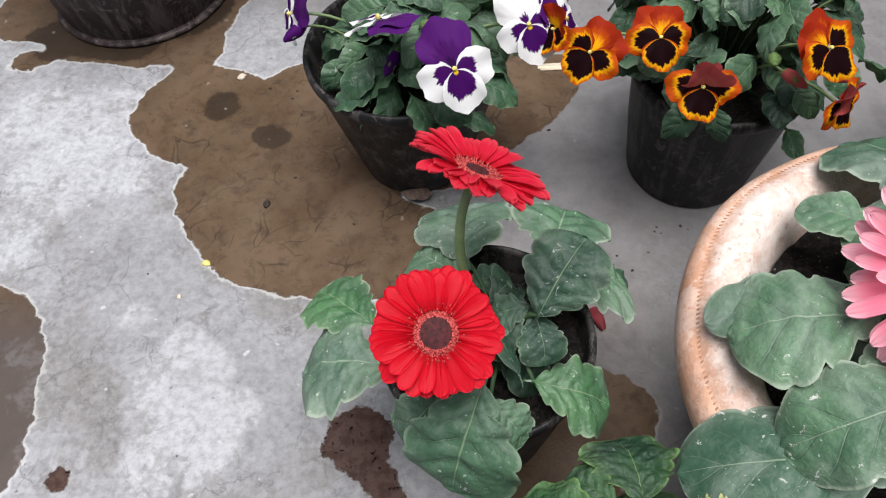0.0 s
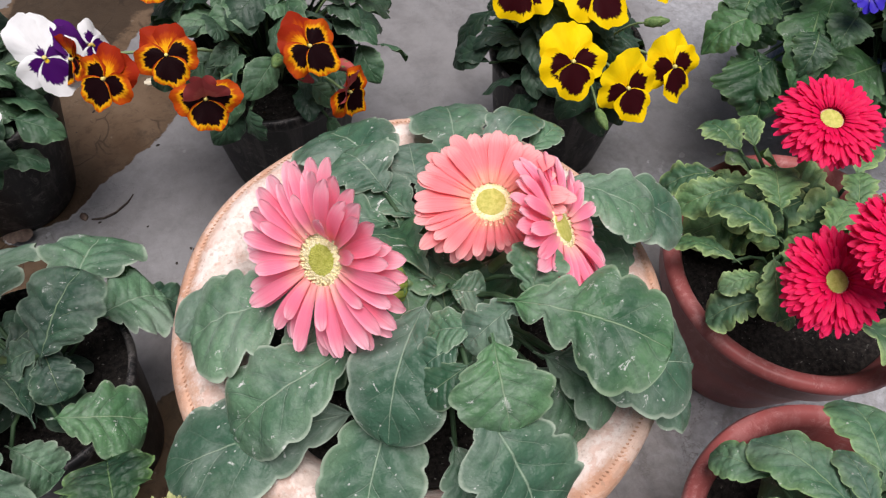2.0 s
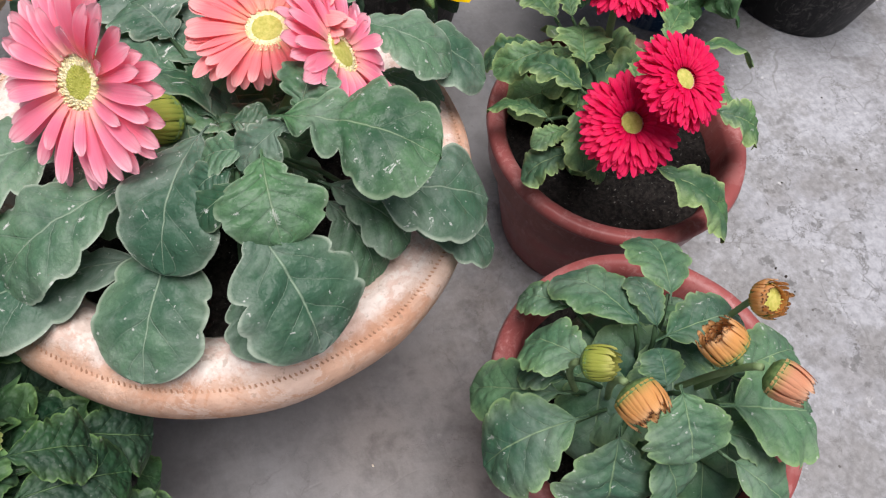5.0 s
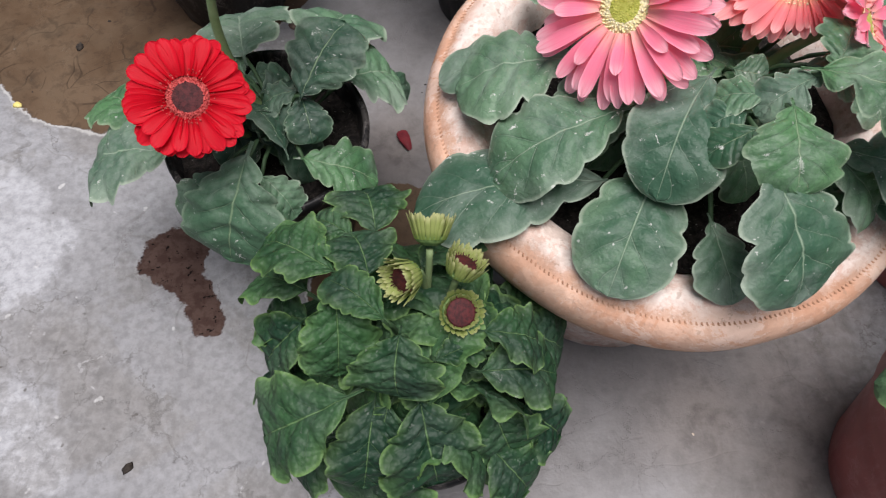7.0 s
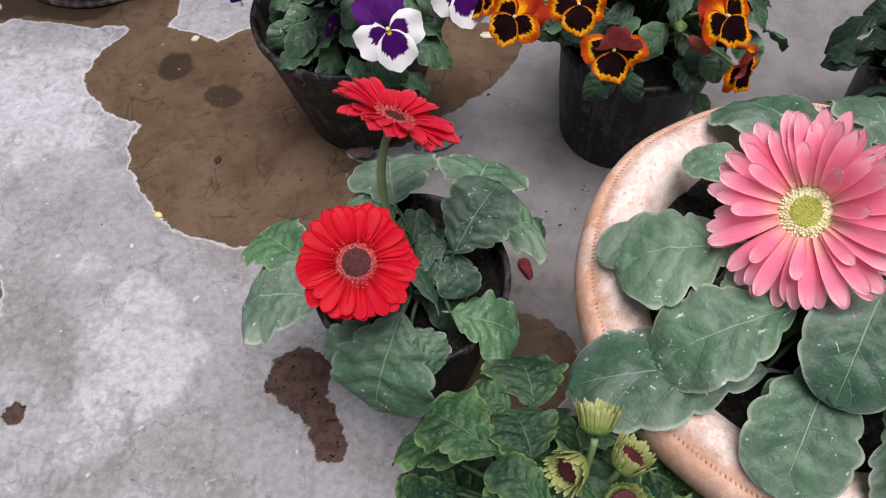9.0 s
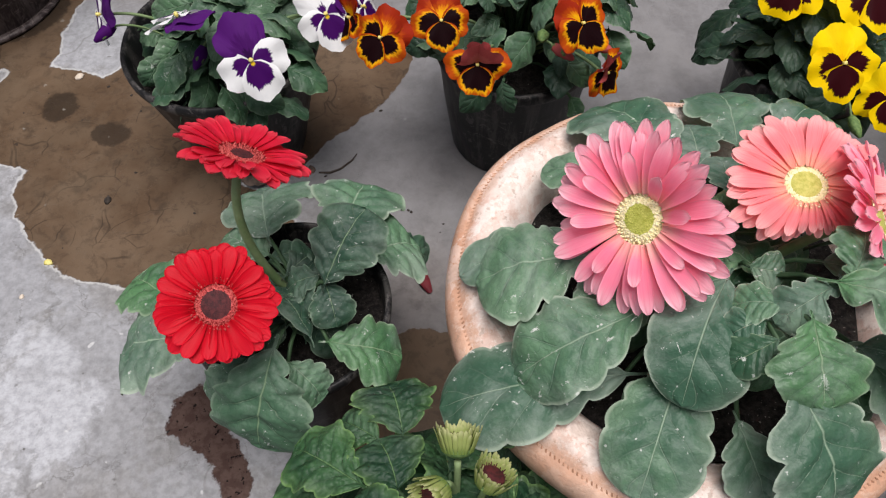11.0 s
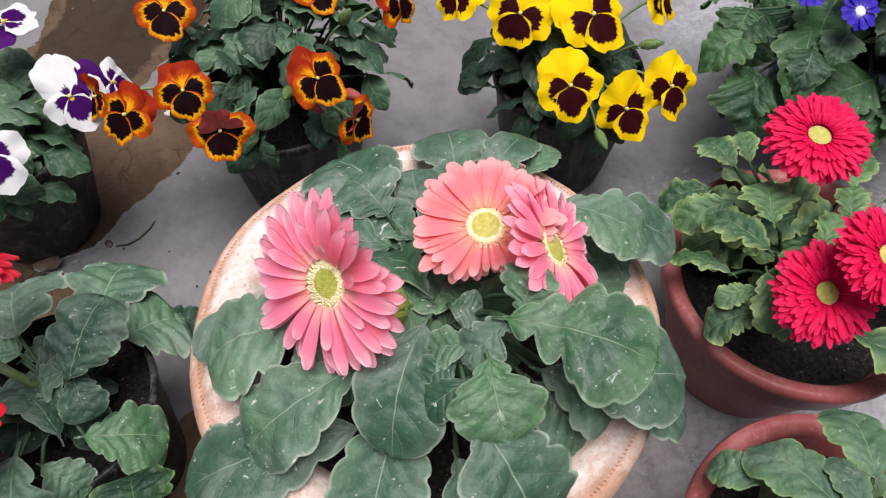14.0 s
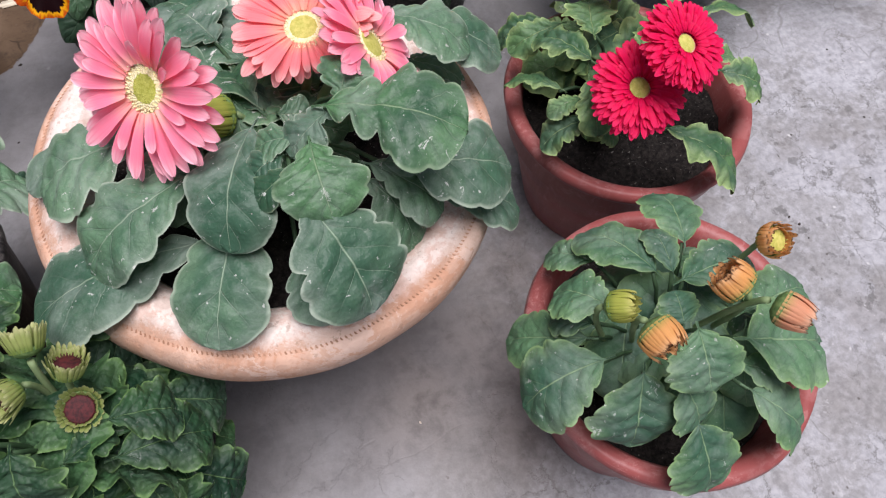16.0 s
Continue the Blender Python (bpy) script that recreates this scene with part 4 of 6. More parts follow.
def daisy(owner, spot, centre, normal, radius, rows, petals, core, ring, disc, inner, root, label, seed, pegs=170, stem_r=0.0032, droop=None, tall=0.075):
    """A gerbera head on its stem. rows: (count, length share, width, angle up, height) for each whorl of petals.
    droop: (direction, width, share, tilt) bends and shortens the petals round that side."""
    rng = random.Random(seed)
    o = Vector((*spot, 0))
    m = facing(Vector(centre) - o, normal)
    head = part("flower", florets(radius * disc, inner, pegs, radius * tall, radius * 0.05, radius * 0.013, seed), [core, ring], owner, label, m)
    shapes = {}
    for w, (count, share, width, tilt, height) in enumerate(rows):
        for c in range(3):
            shapes[w, c] = mesh_of("petal", ray_petal(radius * (share - disc * 0.88), width, 0.06 + 0.05 * c, 0.10 + 0.10 * c, seed * 10 + 3 * w + c), petals)
        for i in range(count):
            a = 360 * (i + 0.5 * (w % 2)) / count + rng.uniform(-3.2, 3.2)
            up, size = tilt + rng.uniform(-8, 8), rng.uniform(0.88, 1.06)
            if droop:
                way = m.to_3x3().transposed() @ Vector(droop[0])
                off = abs((a - math.degrees(math.atan2(way.y, way.x)) + 180) % 360 - 180)
                if off < droop[1]:
                    f = 0.5 + 0.5 * math.cos(math.pi * off / droop[1])
                    size *= 1 - (1 - droop[2]) * f
                    up += droop[3] * f
            pm = Matrix.Rotation(radians(a), 4, "Z") @ Matrix.Translation((radius * disc * 0.88, 0, height * radius + rng.uniform(-0.0004, 0.0004))) @ Matrix.Rotation(radians(-up), 4, "Y") @ Matrix.Rotation(radians(rng.uniform(-9, 9)), 4, "X") @ Matrix.Diagonal((size, size * rng.uniform(0.93, 1.05), 1, 1))
            part("petal", shapes[w, rng.randrange(3)], None, head, "", pm)
    part("calyx", lathe([(0, -radius * 0.22), (radius * 0.08, -radius * 0.22), (radius * 0.17, -radius * 0.14), (radius * 0.27, -radius * 0.02), (radius * 0.25, 0.0), (0, -0.001)], 20, 0.1, seed), CALYX, head, "green calyx")
    n = Vector(normal).normalized()
    top = Vector(centre) - n * radius * 0.2 - o
    low = Vector(root) - o
    pull = -n * 0.35 * (top - low).length
    path = []
    for i in range(13):
        f = i / 12
        path.append((1 - f) ** 2 * low + 2 * f * (1 - f) * (top + pull) + f * f * top)
    part("stem", tube(path, [stem_r * (1.15 - 0.25 * i / 12) for i in range(13)], 10), STEM, owner, "pale green flower stem")
    return head


def bud(owner, spot, centre, normal, radius, height, petals, root, label, seed, count=24, tilt=78, core=None, stem_r=0.0021, curl=0.40):
    """A half-open head: a green cup with upright, packed petals."""
    rng = random.Random(seed)
    o = Vector((*spot, 0))
    m = facing(Vector(centre) - o, normal)
    head = part("bud", lathe([(0, -height * 0.36), (radius * 0.45, -height * 0.34), (radius * 0.80, -height * 0.20), (radius * 0.95, -height * 0.02), (radius * 0.86, 0.0), (0, -height * 0.02)], 24, 0.06, seed), CALYX, owner, label, m)
    for w, (n, r, lift) in enumerate(((count, 0.92, 0.0), (count, 0.70, 0.05), (int(count * 0.7), 0.45, 0.02))):
        shape = [mesh_of("petal", ray_petal(height * (0.95 - 0.1 * w), 2 * math.pi * radius / count * 1.15, -0.10, -curl, seed * 7 + 3 * w + c, 6, 4, 0.7), petals) for c in range(2)]
        if core is not None and w == 2:
            continue
        for i in range(n):
            a = 360 * (i + 0.5 * w) / n + rng.uniform(-4, 4)
            s = rng.uniform(0.85, 1.1)
            pm = Matrix.Rotation(radians(a), 4, "Z") @ Matrix.Translation((radius * r, 0, (lift - 0.12) * height)) @ Matrix.Rotation(radians(-tilt - 4 * w + rng.uniform(-5, 5)), 4, "Y") @ Matrix.Diagonal((s, 1, 1, 1))
            part("petal", shape[i % 2], None, head, "", pm)
    # leafy scales round the cup
    scale = mesh_of("sepal", ray_petal(height * 0.30, radius * 0.26, 0.02, -0.10, seed + 5, 4, 2, 0.8), CALYX)
    for i in range(14):
        pm = Matrix.Rotation(2 * math.pi * i / 14, 4, "Z") @ Matrix.Translation((radius * 0.80, 0, -height * 0.20)) @ Matrix.Rotation(radians(-80), 4, "Y")
        part("sepal", scale, None, head, "", pm)
    if core is not None:
        part("core", florets(radius * 0.74, 1.1, 90, height * 0.10, height * 0.06, radius * 0.04, seed), [core], head, "", Matrix.Translation((0, 0, height * 0.35)))
    n = Vector(normal).normalized()
    top, low = Vector(centre) - n * height * 0.5 - o, Vector(root) - o
    path = [(1 - f) ** 2 * low + 2 * f * (1 - f) * (top - n * 0.012 - Vector((0, 0, 0.01))) + f * f * top for f in (i / 10 for i in range(11))]
    part("stem", tube(path, stem_r, 9), STEM, owner)
    return head


def pansy_petal(length, width, seed, nu=9, nv=30):
    """A broad, rounded, wavy petal along +y; u runs out from its root, v across."""
    rng = random.Random(seed)
    ph, ph2, ph3 = (rng.uniform(0, 6.28) for _ in range(3))
    bm = bmesh.new()
    uvl = bm.loops.layers.uv.new("UVMap")
    rows = []
    for i in range(nu + 1):
        u = i / nu
        row = []
        for j in range(nv + 1):
            v = 2 * j / nv - 1
            t = radians(84) * v
            c, s = math.cos(t), math.sin(t) * length / width
            r = length * (c / (c * c + s * s)) ** 0.86
            r *= 1 + 0.040 * math.sin(7 * v + ph) + 0.030 * math.sin(14 * v + ph2) + 0.018 * math.sin(29 * v + ph3)
            x, y = u * r * math.sin(t), u * r * math.cos(t)
            z = 0.05 * width * u * u * math.sin(4.0 * v + ph3) + 0.06 * width * u ** 3 * math.sin(11 * v + ph2) - 0.10 * length * u * u
            row.append((bm.verts.new((x, y, z)), (u, j / nv)))
        rows.append(row)
    for r0, r1 in zip(rows, rows[1:]):
        for j in range(nv):
            quad = (r0[j], r0[j + 1], r1[j + 1], r1[j])
            f = bm.faces.new([c[0] for c in quad])
            for loop, c in zip(f.loops, quad):
                loop[uvl].uv = c[1]
    bmesh.ops.remove_doubles(bm, verts=bm.verts, dist=1e-6)
    bmesh.ops.recalc_face_normals(bm, faces=bm.faces)
    return bm


def pansy(owner, spot, centre, normal, size, kind, root, seed, roll=0.0, fold=0.0):
    """A pansy of five petals that looks along normal; fold tips its upper petals forwards."""
    rng = random.Random(seed)
    upper, lower, flank, back = {"white": (W_TOP, W_LOW, W_SIDE, W_BACK), "pale": (W_PALE, W_LOW, W_SIDE, W_BACK), "orange": (O_TOP, O_LOW, O_SIDE, O_BACK), "yellow": (Y_TOP, Y_LOW, Y_SIDE, Y_TOP)}[kind]
    label = {"white": "white and purple pansy flower", "pale": "white pansy flower with purple blotches", "orange": "orange, yellow and near-black pansy flower", "yellow": "yellow pansy flower with dark maroon blotches"}[kind]
    o = Vector((*spot, 0))
    n = Vector(normal).normalized()
    x = Vector((0, 0, 1)).cross(n).normalized()
    y = n.cross(x)
    m = Matrix(((x.x, y.x, n.x, 0), (x.y, y.y, n.y, 0), (x.z, y.z, n.z, 0), (0, 0, 0, 1)))
    m = Matrix.Translation(Vector(centre) - o) @ m @ Matrix.Rotation(radians(roll), 4, "Z")
    head = part("flower", lathe([(0, -0.003), (size * 0.026, -0.001), (size * 0.030, 0.0018), (size * 0.012, 0.0030), (0, 0.0022)], 10, 0.2, seed), PANSY_EYE, owner, label, m)
    tops = back if fold > 40 else upper
    rise = {"white": 0.60, "pale": 0.52, "orange": 0.50, "yellow": 0.52}[kind]
    layout = ((64, rise, 0.56, -0.0035, 6, tops), (116, rise, 0.56, -0.0025, 6, tops), (184, 0.49, 0.50, -0.0005, 2, flank), (-4, 0.49, 0.50, -0.0005, 2, flank), (270, 0.50, 0.58, 0.001, -4, lower))
    if kind in ("white", "pale"):
        layout = ((81, 0.60, 0.54, -0.0035, 4, tops), (99, 0.60, 0.54, -0.0025, 4, tops), (196, 0.46, 0.42, -0.0005, 2, flank), (-16, 0.46, 0.42, -0.0005, 2, flank), (270, 0.50, 0.46, 0.001, -4, lower))
    for i, (a, length, width, lift, lean, mat) in enumerate(layout):
        if i < 2:
            lean -= fold
        shape = mesh_of("petal", pansy_petal(size * length * rng.uniform(0.93, 1.07), size * width * rng.uniform(0.93, 1.07), seed * 5 + i), mat)
        pm = Matrix.Rotation(radians(a - 90 + rng.uniform(-6, 6)), 4, "Z") @ Matrix.Translation((0, size * 0.02, lift)) @ Matrix.Rotation(radians(-lean + rng.uniform(-7, 7)), 4, "X")
        part("petal", shape, None, head, "", pm)
    low, top = Vector(root) - o, Vector(centre) - o - n * 0.006
    mid = (low + top) / 2 + Vector((0, 0, 0.03)) - n * 0.01
    part("stem", tube([(1 - f) ** 2 * low + 2 * f * (1 - f) * mid + f * f * top for f in (i / 9 for i in range(10))], 0.0014, 6), STEM, owner)


def pansy_bud(owner, spot, centre, way, size, material, seed):
    """A furled pansy bud in its pointed green sepals, on a thin stem."""
    o = Vector((*spot, 0))
    m = facing(Vector(centre) - o, way)
    head = part("bud", lathe([(0, -0.1 * size), (0.17 * size, 0), (0.26 * size, 0.3 * size), (0.20 * size, 0.7 * size), (0.08 * size, size), (0, 1.05 * size)], 14, 0.25, seed), material, owner, "furled pansy bud", m)
    sepal = mesh_of("sepal", ray_petal(0.75 * size, 0.26 * size, 0.10, -0.10, seed, 6, 2, 0.8, 0.3), CALYX)
    for i in range(5):
        part("sepal", sepal, None, head, "", Matrix.Rotation(1.257 * i, 4, "Z") @ Matrix.Translation((0.14 * size, 0, -0.06 * size)) @ Matrix.Rotation(radians(-72), 4, "Y"))
    top = Vector(centre) - o
    low = Vector((0.35 * top.x, 0.35 * top.y, 0.15))
    part("stem", tube([(1 - f) ** 2 * low + 2 * f * (1 - f) * ((low + top) / 2 + Vector((0, 0, 0.025))) + f * f * top for f in (i / 7 for i in range(8))], 0.0011, 6), STEM, owner)


def foliage(owner, spot, count, reach, low, high, size, material, style, seed, shape=0.54, shift=(0, 0)):
    """Leaves set in a mound round the spot, each on a stalk from the crown."""
    rng = random.Random(seed)
    for i in range(count):
        f = math.sqrt((i + 0.6) / count)
        a = i * 2.39996 + rng.uniform(-0.25, 0.25)
        d = reach * f * rng.uniform(0.88, 1.08)
        z = high - (high - low) * f ** 2.2 + rng.uniform(-0.014, 0.012)
        out = Vector((math.cos(a), math.sin(a), 0))
        tip = out * d + Vector((shift[0], shift[1], z))
        length = size * rng.uniform(0.75, 1.25)
        slope = 0.45 - 0.85 * f + rng.uniform(-0.4, 0.4)
        turn = Matrix.Rotation(rng.uniform(-0.6, 0.6), 3, "Z")
        way = (turn @ out + Vector((0, 0, slope))).normalized()
        base = tip - way * length
        mat = material if not isinstance(material, tuple) else material[rng.randrange(len(material))]
        part("leaf", leaf(base, tip, length * shape * rng.uniform(0.85, 1.15), rng.uniform(-55, 55), style, seed * 1000 + i, 56 if style in ("round", "lush") else 26, 8), mat, owner)
        if i % 2 == 0:
            crown = Vector((0.15 * tip.x, 0.15 * tip.y, low - 0.02))
            part("stalk", tube([crown.lerp(base + way * length * 0.1, t) + Vector((0, 0, 0.015 * math.sin(math.pi * t))) for t in (0, 0.3, 0.6, 1)], 0.0014, 5), STEM_DARK, owner)


def rosette(owner, spot, rows, material, style, crown, seed):
    """Gerbera leaves from a list of base, tip, width and roll, with a stalk to the crown."""
    o = Vector((*spot, 0))
    low = Vector(crown) - o
    for i, (bx, by, bz, tx, ty, tz, width, roll) in enumerate(rows):
        base, tip = Vector((bx, by, bz)) - o, Vector((tx, ty, tz)) - o
        mat = material if not isinstance(material, tuple) else material[i % len(material)]
        form = style if isinstance(style, str) else style[i % len(style)]
        part("leaf", leaf(base, tip, width, roll, form, seed * 100 + i), mat, owner)
        way = (tip - base).normalized()
        join = base + way * 0.12 * (tip - base).length
        part("stalk", tube([low.lerp(join, t) + Vector((0, 0, 0.02 * math.sin(math.pi * t))) for t in (0, 0.25, 0.5, 0.75, 1)], [0.0022, 0.0020, 0.0018, 0.0016, 0.0014], 7), STEM_DARK, owner)
# leaves: base x, y, z, tip x, y, z, width, roll
BOWL_OUTER = [
    (0.268, 0.162, 0.282, 0.184, 0.168, 0.263, 0.076, 0),
    (0.277, 0.156, 0.282, 0.247, 0.122, 0.275, 0.032, 0),
    (0.265, 0.195, 0.262, 0.176, 0.178, 0.258, 0.040, 0),
    (0.284, 0.096, 0.246, 0.152, 0.099, 0.232, 0.070, 0),
    (0.288, 0.123, 0.286, 0.198, 0.100, 0.260, 0.062, 0),
    (0.305, 0.102, 0.272, 0.257, 0.020, 0.255, 0.066, 0),
    (0.322, 0.062, 0.262, 0.331, 0.010, 0.248, 0.040, 0),
    (0.382, 0.086, 0.288, 0.482, 0.063, 0.268, 0.064, 8),
    (0.420, 0.070, 0.250, 0.486, 0.047, 0.228, 0.046, 5),
    (0.378, 0.090, 0.275, 0.400, 0.040, 0.242, 0.044, 0),
]
BOWL_INNER = [
    (0.330, 0.132, 0.306, 0.284, 0.061, 0.290, 0.060, 0),
    (0.350, 0.090, 0.330, 0.346, 0.041, 0.317, 0.056, 0),
    (0.332, 0.066, 0.318, 0.353, -0.006, 0.275, 0.074, 0),
    (0.358, 0.106, 0.334, 0.432, 0.052, 0.346, 0.074, 5),
    (0.374, 0.105, 0.332, 0.336, 0.091, 0.318, 0.036, 0),
    (0.370, 0.096, 0.330, 0.390, 0.128, 0.345, 0.036, 0),
    (0.346, 0.098, 0.320, 0.318, 0.107, 0.310, 0.028, 0),
    (0.338, 0.082, 0.318, 0.307, 0.074, 0.305, 0.026, 0),
    (0.336, 0.094, 0.314, 0.311, 0.089, 0.308, 0.024, 0),
    (0.341, 0.136, 0.300, 0.362, 0.128, 0.302, 0.024, 20),
]
BOWL_BACK = [
    (0.428, 0.192, 0.302, 0.489, 0.150, 0.290, 0.052, 0),
    (0.447, 0.194, 0.286, 0.521, 0.155, 0.266, 0.052, 0),
    (0.440, 0.182, 0.262, 0.502, 0.157, 0.225, 0.044, 0),
    (0.445, 0.172, 0.262, 0.472, 0.132, 0.240, 0.038, 0),
    (0.334, 0.232, 0.268, 0.297, 0.318, 0.250, 0.080, 0),
    (0.328, 0.220, 0.282, 0.308, 0.268, 0.282, 0.056, 0),
    (0.330, 0.200, 0.275, 0.266, 0.234, 0.265, 0.052, 0),
    (0.380, 0.236, 0.270, 0.398, 0.326, 0.245, 0.064, 0),
    (0.398, 0.226, 0.278, 0.452, 0.277, 0.272, 0.040, 0),
    (0.428, 0.238, 0.265, 0.472, 0.268, 0.260, 0.022, 0),
    (0.350, 0.226, 0.272, 0.356, 0.275, 0.268, 0.044, 0),
]
BOWL_FILL = [
    (0.296, 0.222, 0.262, 0.246, 0.254, 0.260, 0.036, 0),
    (0.378, 0.088, 0.292, 0.425, 0.050, 0.262, 0.044, 0),
    (0.342, 0.196, 0.280, 0.315, 0.252, 0.268, 0.041, 0),
    (0.358, 0.184, 0.285, 0.365, 0.237, 0.278, 0.033, 0),
    (0.376, 0.129, 0.310, 0.418, 0.120, 0.300, 0.030, 10),
    (0.304, 0.080, 0.262, 0.262, 0.076, 0.250, 0.030, 0),
    (0.300, 0.150, 0.272, 0.262, 0.122, 0.258, 0.034, 0),
]
BUDDING_A = [
    (0.486, -0.078, 0.235, 0.424, -0.075, 0.195, 0.052, 0),
    (0.496, -0.091, 0.245, 0.481, -0.132, 0.190, 0.054, 0),
    (0.521, -0.130, 0.215, 0.521, -0.177, 0.175, 0.049, 0),
    (0.558, -0.125, 0.220, 0.600, -0.171, 0.185, 0.040, 0),
    (0.558, -0.101, 0.245, 0.634, -0.124, 0.220, 0.062, 0),
    (0.557, -0.110, 0.225, 0.599, -0.138, 0.205, 0.025, 0),
    (0.528, -0.086, 0.270, 0.523, -0.126, 0.250, 0.046, 0),
    (0.516, -0.106, 0.235, 0.524, -0.139, 0.205, 0.037, 0),
    (0.492, -0.058, 0.260, 0.471, -0.020, 0.235, 0.039, 0),
]
BUDDING_B = [
    (0.490, -0.059, 0.215, 0.440, -0.022, 0.180, 0.038, 0),
    (0.571, -0.032, 0.235, 0.590, 0.027, 0.220, 0.041, 0),
    (0.542, -0.046, 0.240, 0.519, 0.022, 0.215, 0.039, 0),
    (0.522, -0.010, 0.215, 0.497, 0.024, 0.190, 0.026, 0),
    (0.546, -0.050, 0.245, 0.558, -0.004, 0.235, 0.021, 0),
    (0.542, -0.053, 0.245, 0.615, -0.053, 0.235, 0.039, 0),
    (0.580, -0.085, 0.225, 0.665, -0.081, 0.200, 0.042, 0),
    (0.527, -0.084, 0.255, 0.532, -0.061, 0.262, 0.026, 0),
    (0.487, -0.055, 0.235, 0.466, -0.031, 0.215, 0.023, 0),
]
RED_A = [
    (-0.004, 0.181, 0.185, -0.085, 0.194, 0.160, 0.064, 0),
    (-0.024, 0.212, 0.180, -0.076, 0.258, 0.165, 0.050, 0),
    (0.050, 0.166, 0.215, 0.022, 0.103, 0.160, 0.065, 0),
    (0.025, 0.170, 0.180, -0.011, 0.141, 0.155, 0.037, 0),
    (0.047, 0.160, 0.185, 0.073, 0.134, 0.165, 0.032, 0),
    (0.073, 0.171, 0.185, 0.134, 0.162, 0.165, 0.046, 0),
    (0.080, 0.198, 0.210, 0.116, 0.248, 0.240, 0.050, 0),
    (0.080, 0.215, 0.205, 0.088, 0.177, 0.195, 0.028, 0),
]
RED_B = [
    (0.082, 0.215, 0.205, 0.050, 0.211, 0.195, 0.028, 0),
    (0.108, 0.238, 0.185, 0.156, 0.259, 0.165, 0.057, 0),
    (0.094, 0.257, 0.190, 0.117, 0.324, 0.170, 0.066, 0),
    (0.039, 0.254, 0.190, 0.031, 0.324, 0.180, 0.066, 0),
    (0.042, 0.204, 0.200, 0.066, 0.188, 0.195, 0.022, 0),
    (0.130, 0.278, 0.150, 0.163, 0.262, 0.130, 0.030, 0),
    (0.042, 0.246, 0.185, -0.003, 0.282, 0.175, 0.042, 0),
    (0.034, 0.242, 0.185, 0.068, 0.256, 0.180, 0.024, 0),
]
GREEN_A = [
    (0.109, 0.044, 0.250, 0.063, 0.080, 0.240, 0.037, 0),
    (0.090, 0.049, 0.215, 0.045, 0.077, 0.190, 0.035, 0),
    (0.124, 0.039, 0.250, 0.114, 0.077, 0.245, 0.037, 0),
    (0.117, 0.075, 0.235, 0.090, 0.095, 0.230, 0.023, 0),
    (0.129, 0.074, 0.235, 0.122, 0.119, 0.225, 0.042, 0),
    (0.084, 0.040, 0.205, 0.047, 0.027, 0.160, 0.043, 0),
    (0.104, 0.041, 0.255, 0.102, -0.006, 0.220, 0.037, 0),
    (0.134, 0.009, 0.260, 0.100, 0.041, 0.260, 0.022, 0),
    (0.140, 0.009, 0.258, 0.135, -0.023, 0.228, 0.044, 0),
    (0.117, -0.016, 0.230, 0.048, -0.025, 0.180, 0.050, 0),
    (0.147, -0.017, 0.225, 0.157, -0.065, 0.175, 0.052, 0),
    (0.131, -0.017, 0.210, 0.121, -0.042, 0.180, 0.036, 0),
]
GREEN_B = [
    (0.176, -0.011, 0.228, 0.237, -0.006, 0.195, 0.036, 0),
    (0.181, 0.010, 0.238, 0.225, 0.008, 0.215, 0.031, 0),
    (0.206, 0.026, 0.205, 0.249, 0.018, 0.170, 0.038, 0),
    (0.189, -0.020, 0.205, 0.204, -0.049, 0.170, 0.040, 0),
    (0.186, -0.042, 0.185, 0.215, -0.068, 0.150, 0.042, 0),
    (0.207, -0.020, 0.190, 0.242, -0.036, 0.150, 0.035, 0),
    (0.174, 0.064, 0.225, 0.203, 0.093, 0.210, 0.033, 0),
    (0.154, -0.006, 0.235, 0.186, 0.006, 0.230, 0.019, 0),
    (0.106, -0.024, 0.175, 0.063, -0.043, 0.140, 0.035, 0),
    (0.142, 0.008, 0.220, 0.168, -0.013, 0.200, 0.029, 0),
    (0.152, 0.051, 0.235, 0.176, 0.075, 0.225, 0.021, 0),
    (0.087, 0.042, 0.190, 0.045, 0.061, 0.160, 0.034, 0),
]
CRIMSON_A = [
    (0.629, 0.232, 0.212, 0.623, 0.281, 0.205, 0.033, 0),
    (0.622, 0.235, 0.185, 0.573, 0.246, 0.165, 0.029, 0),
    (0.613, 0.204, 0.215, 0.559, 0.206, 0.200, 0.030, 0),
    (0.599, 0.138, 0.235, 0.576, 0.195, 0.225, 0.032, 0),
    (0.608, 0.158, 0.240, 0.624, 0.198, 0.245, 0.037, 0),
    (0.581, 0.142, 0.205, 0.546, 0.185, 0.190, 0.022, 0),
    (0.588, 0.133, 0.235, 0.578, 0.088, 0.215, 0.029, 0),
    (0.587, 0.125, 0.215, 0.554, 0.128, 0.205, 0.019, 0),
    (0.589, 0.109, 0.210, 0.543, 0.116, 0.185, 0.034, 0),
]
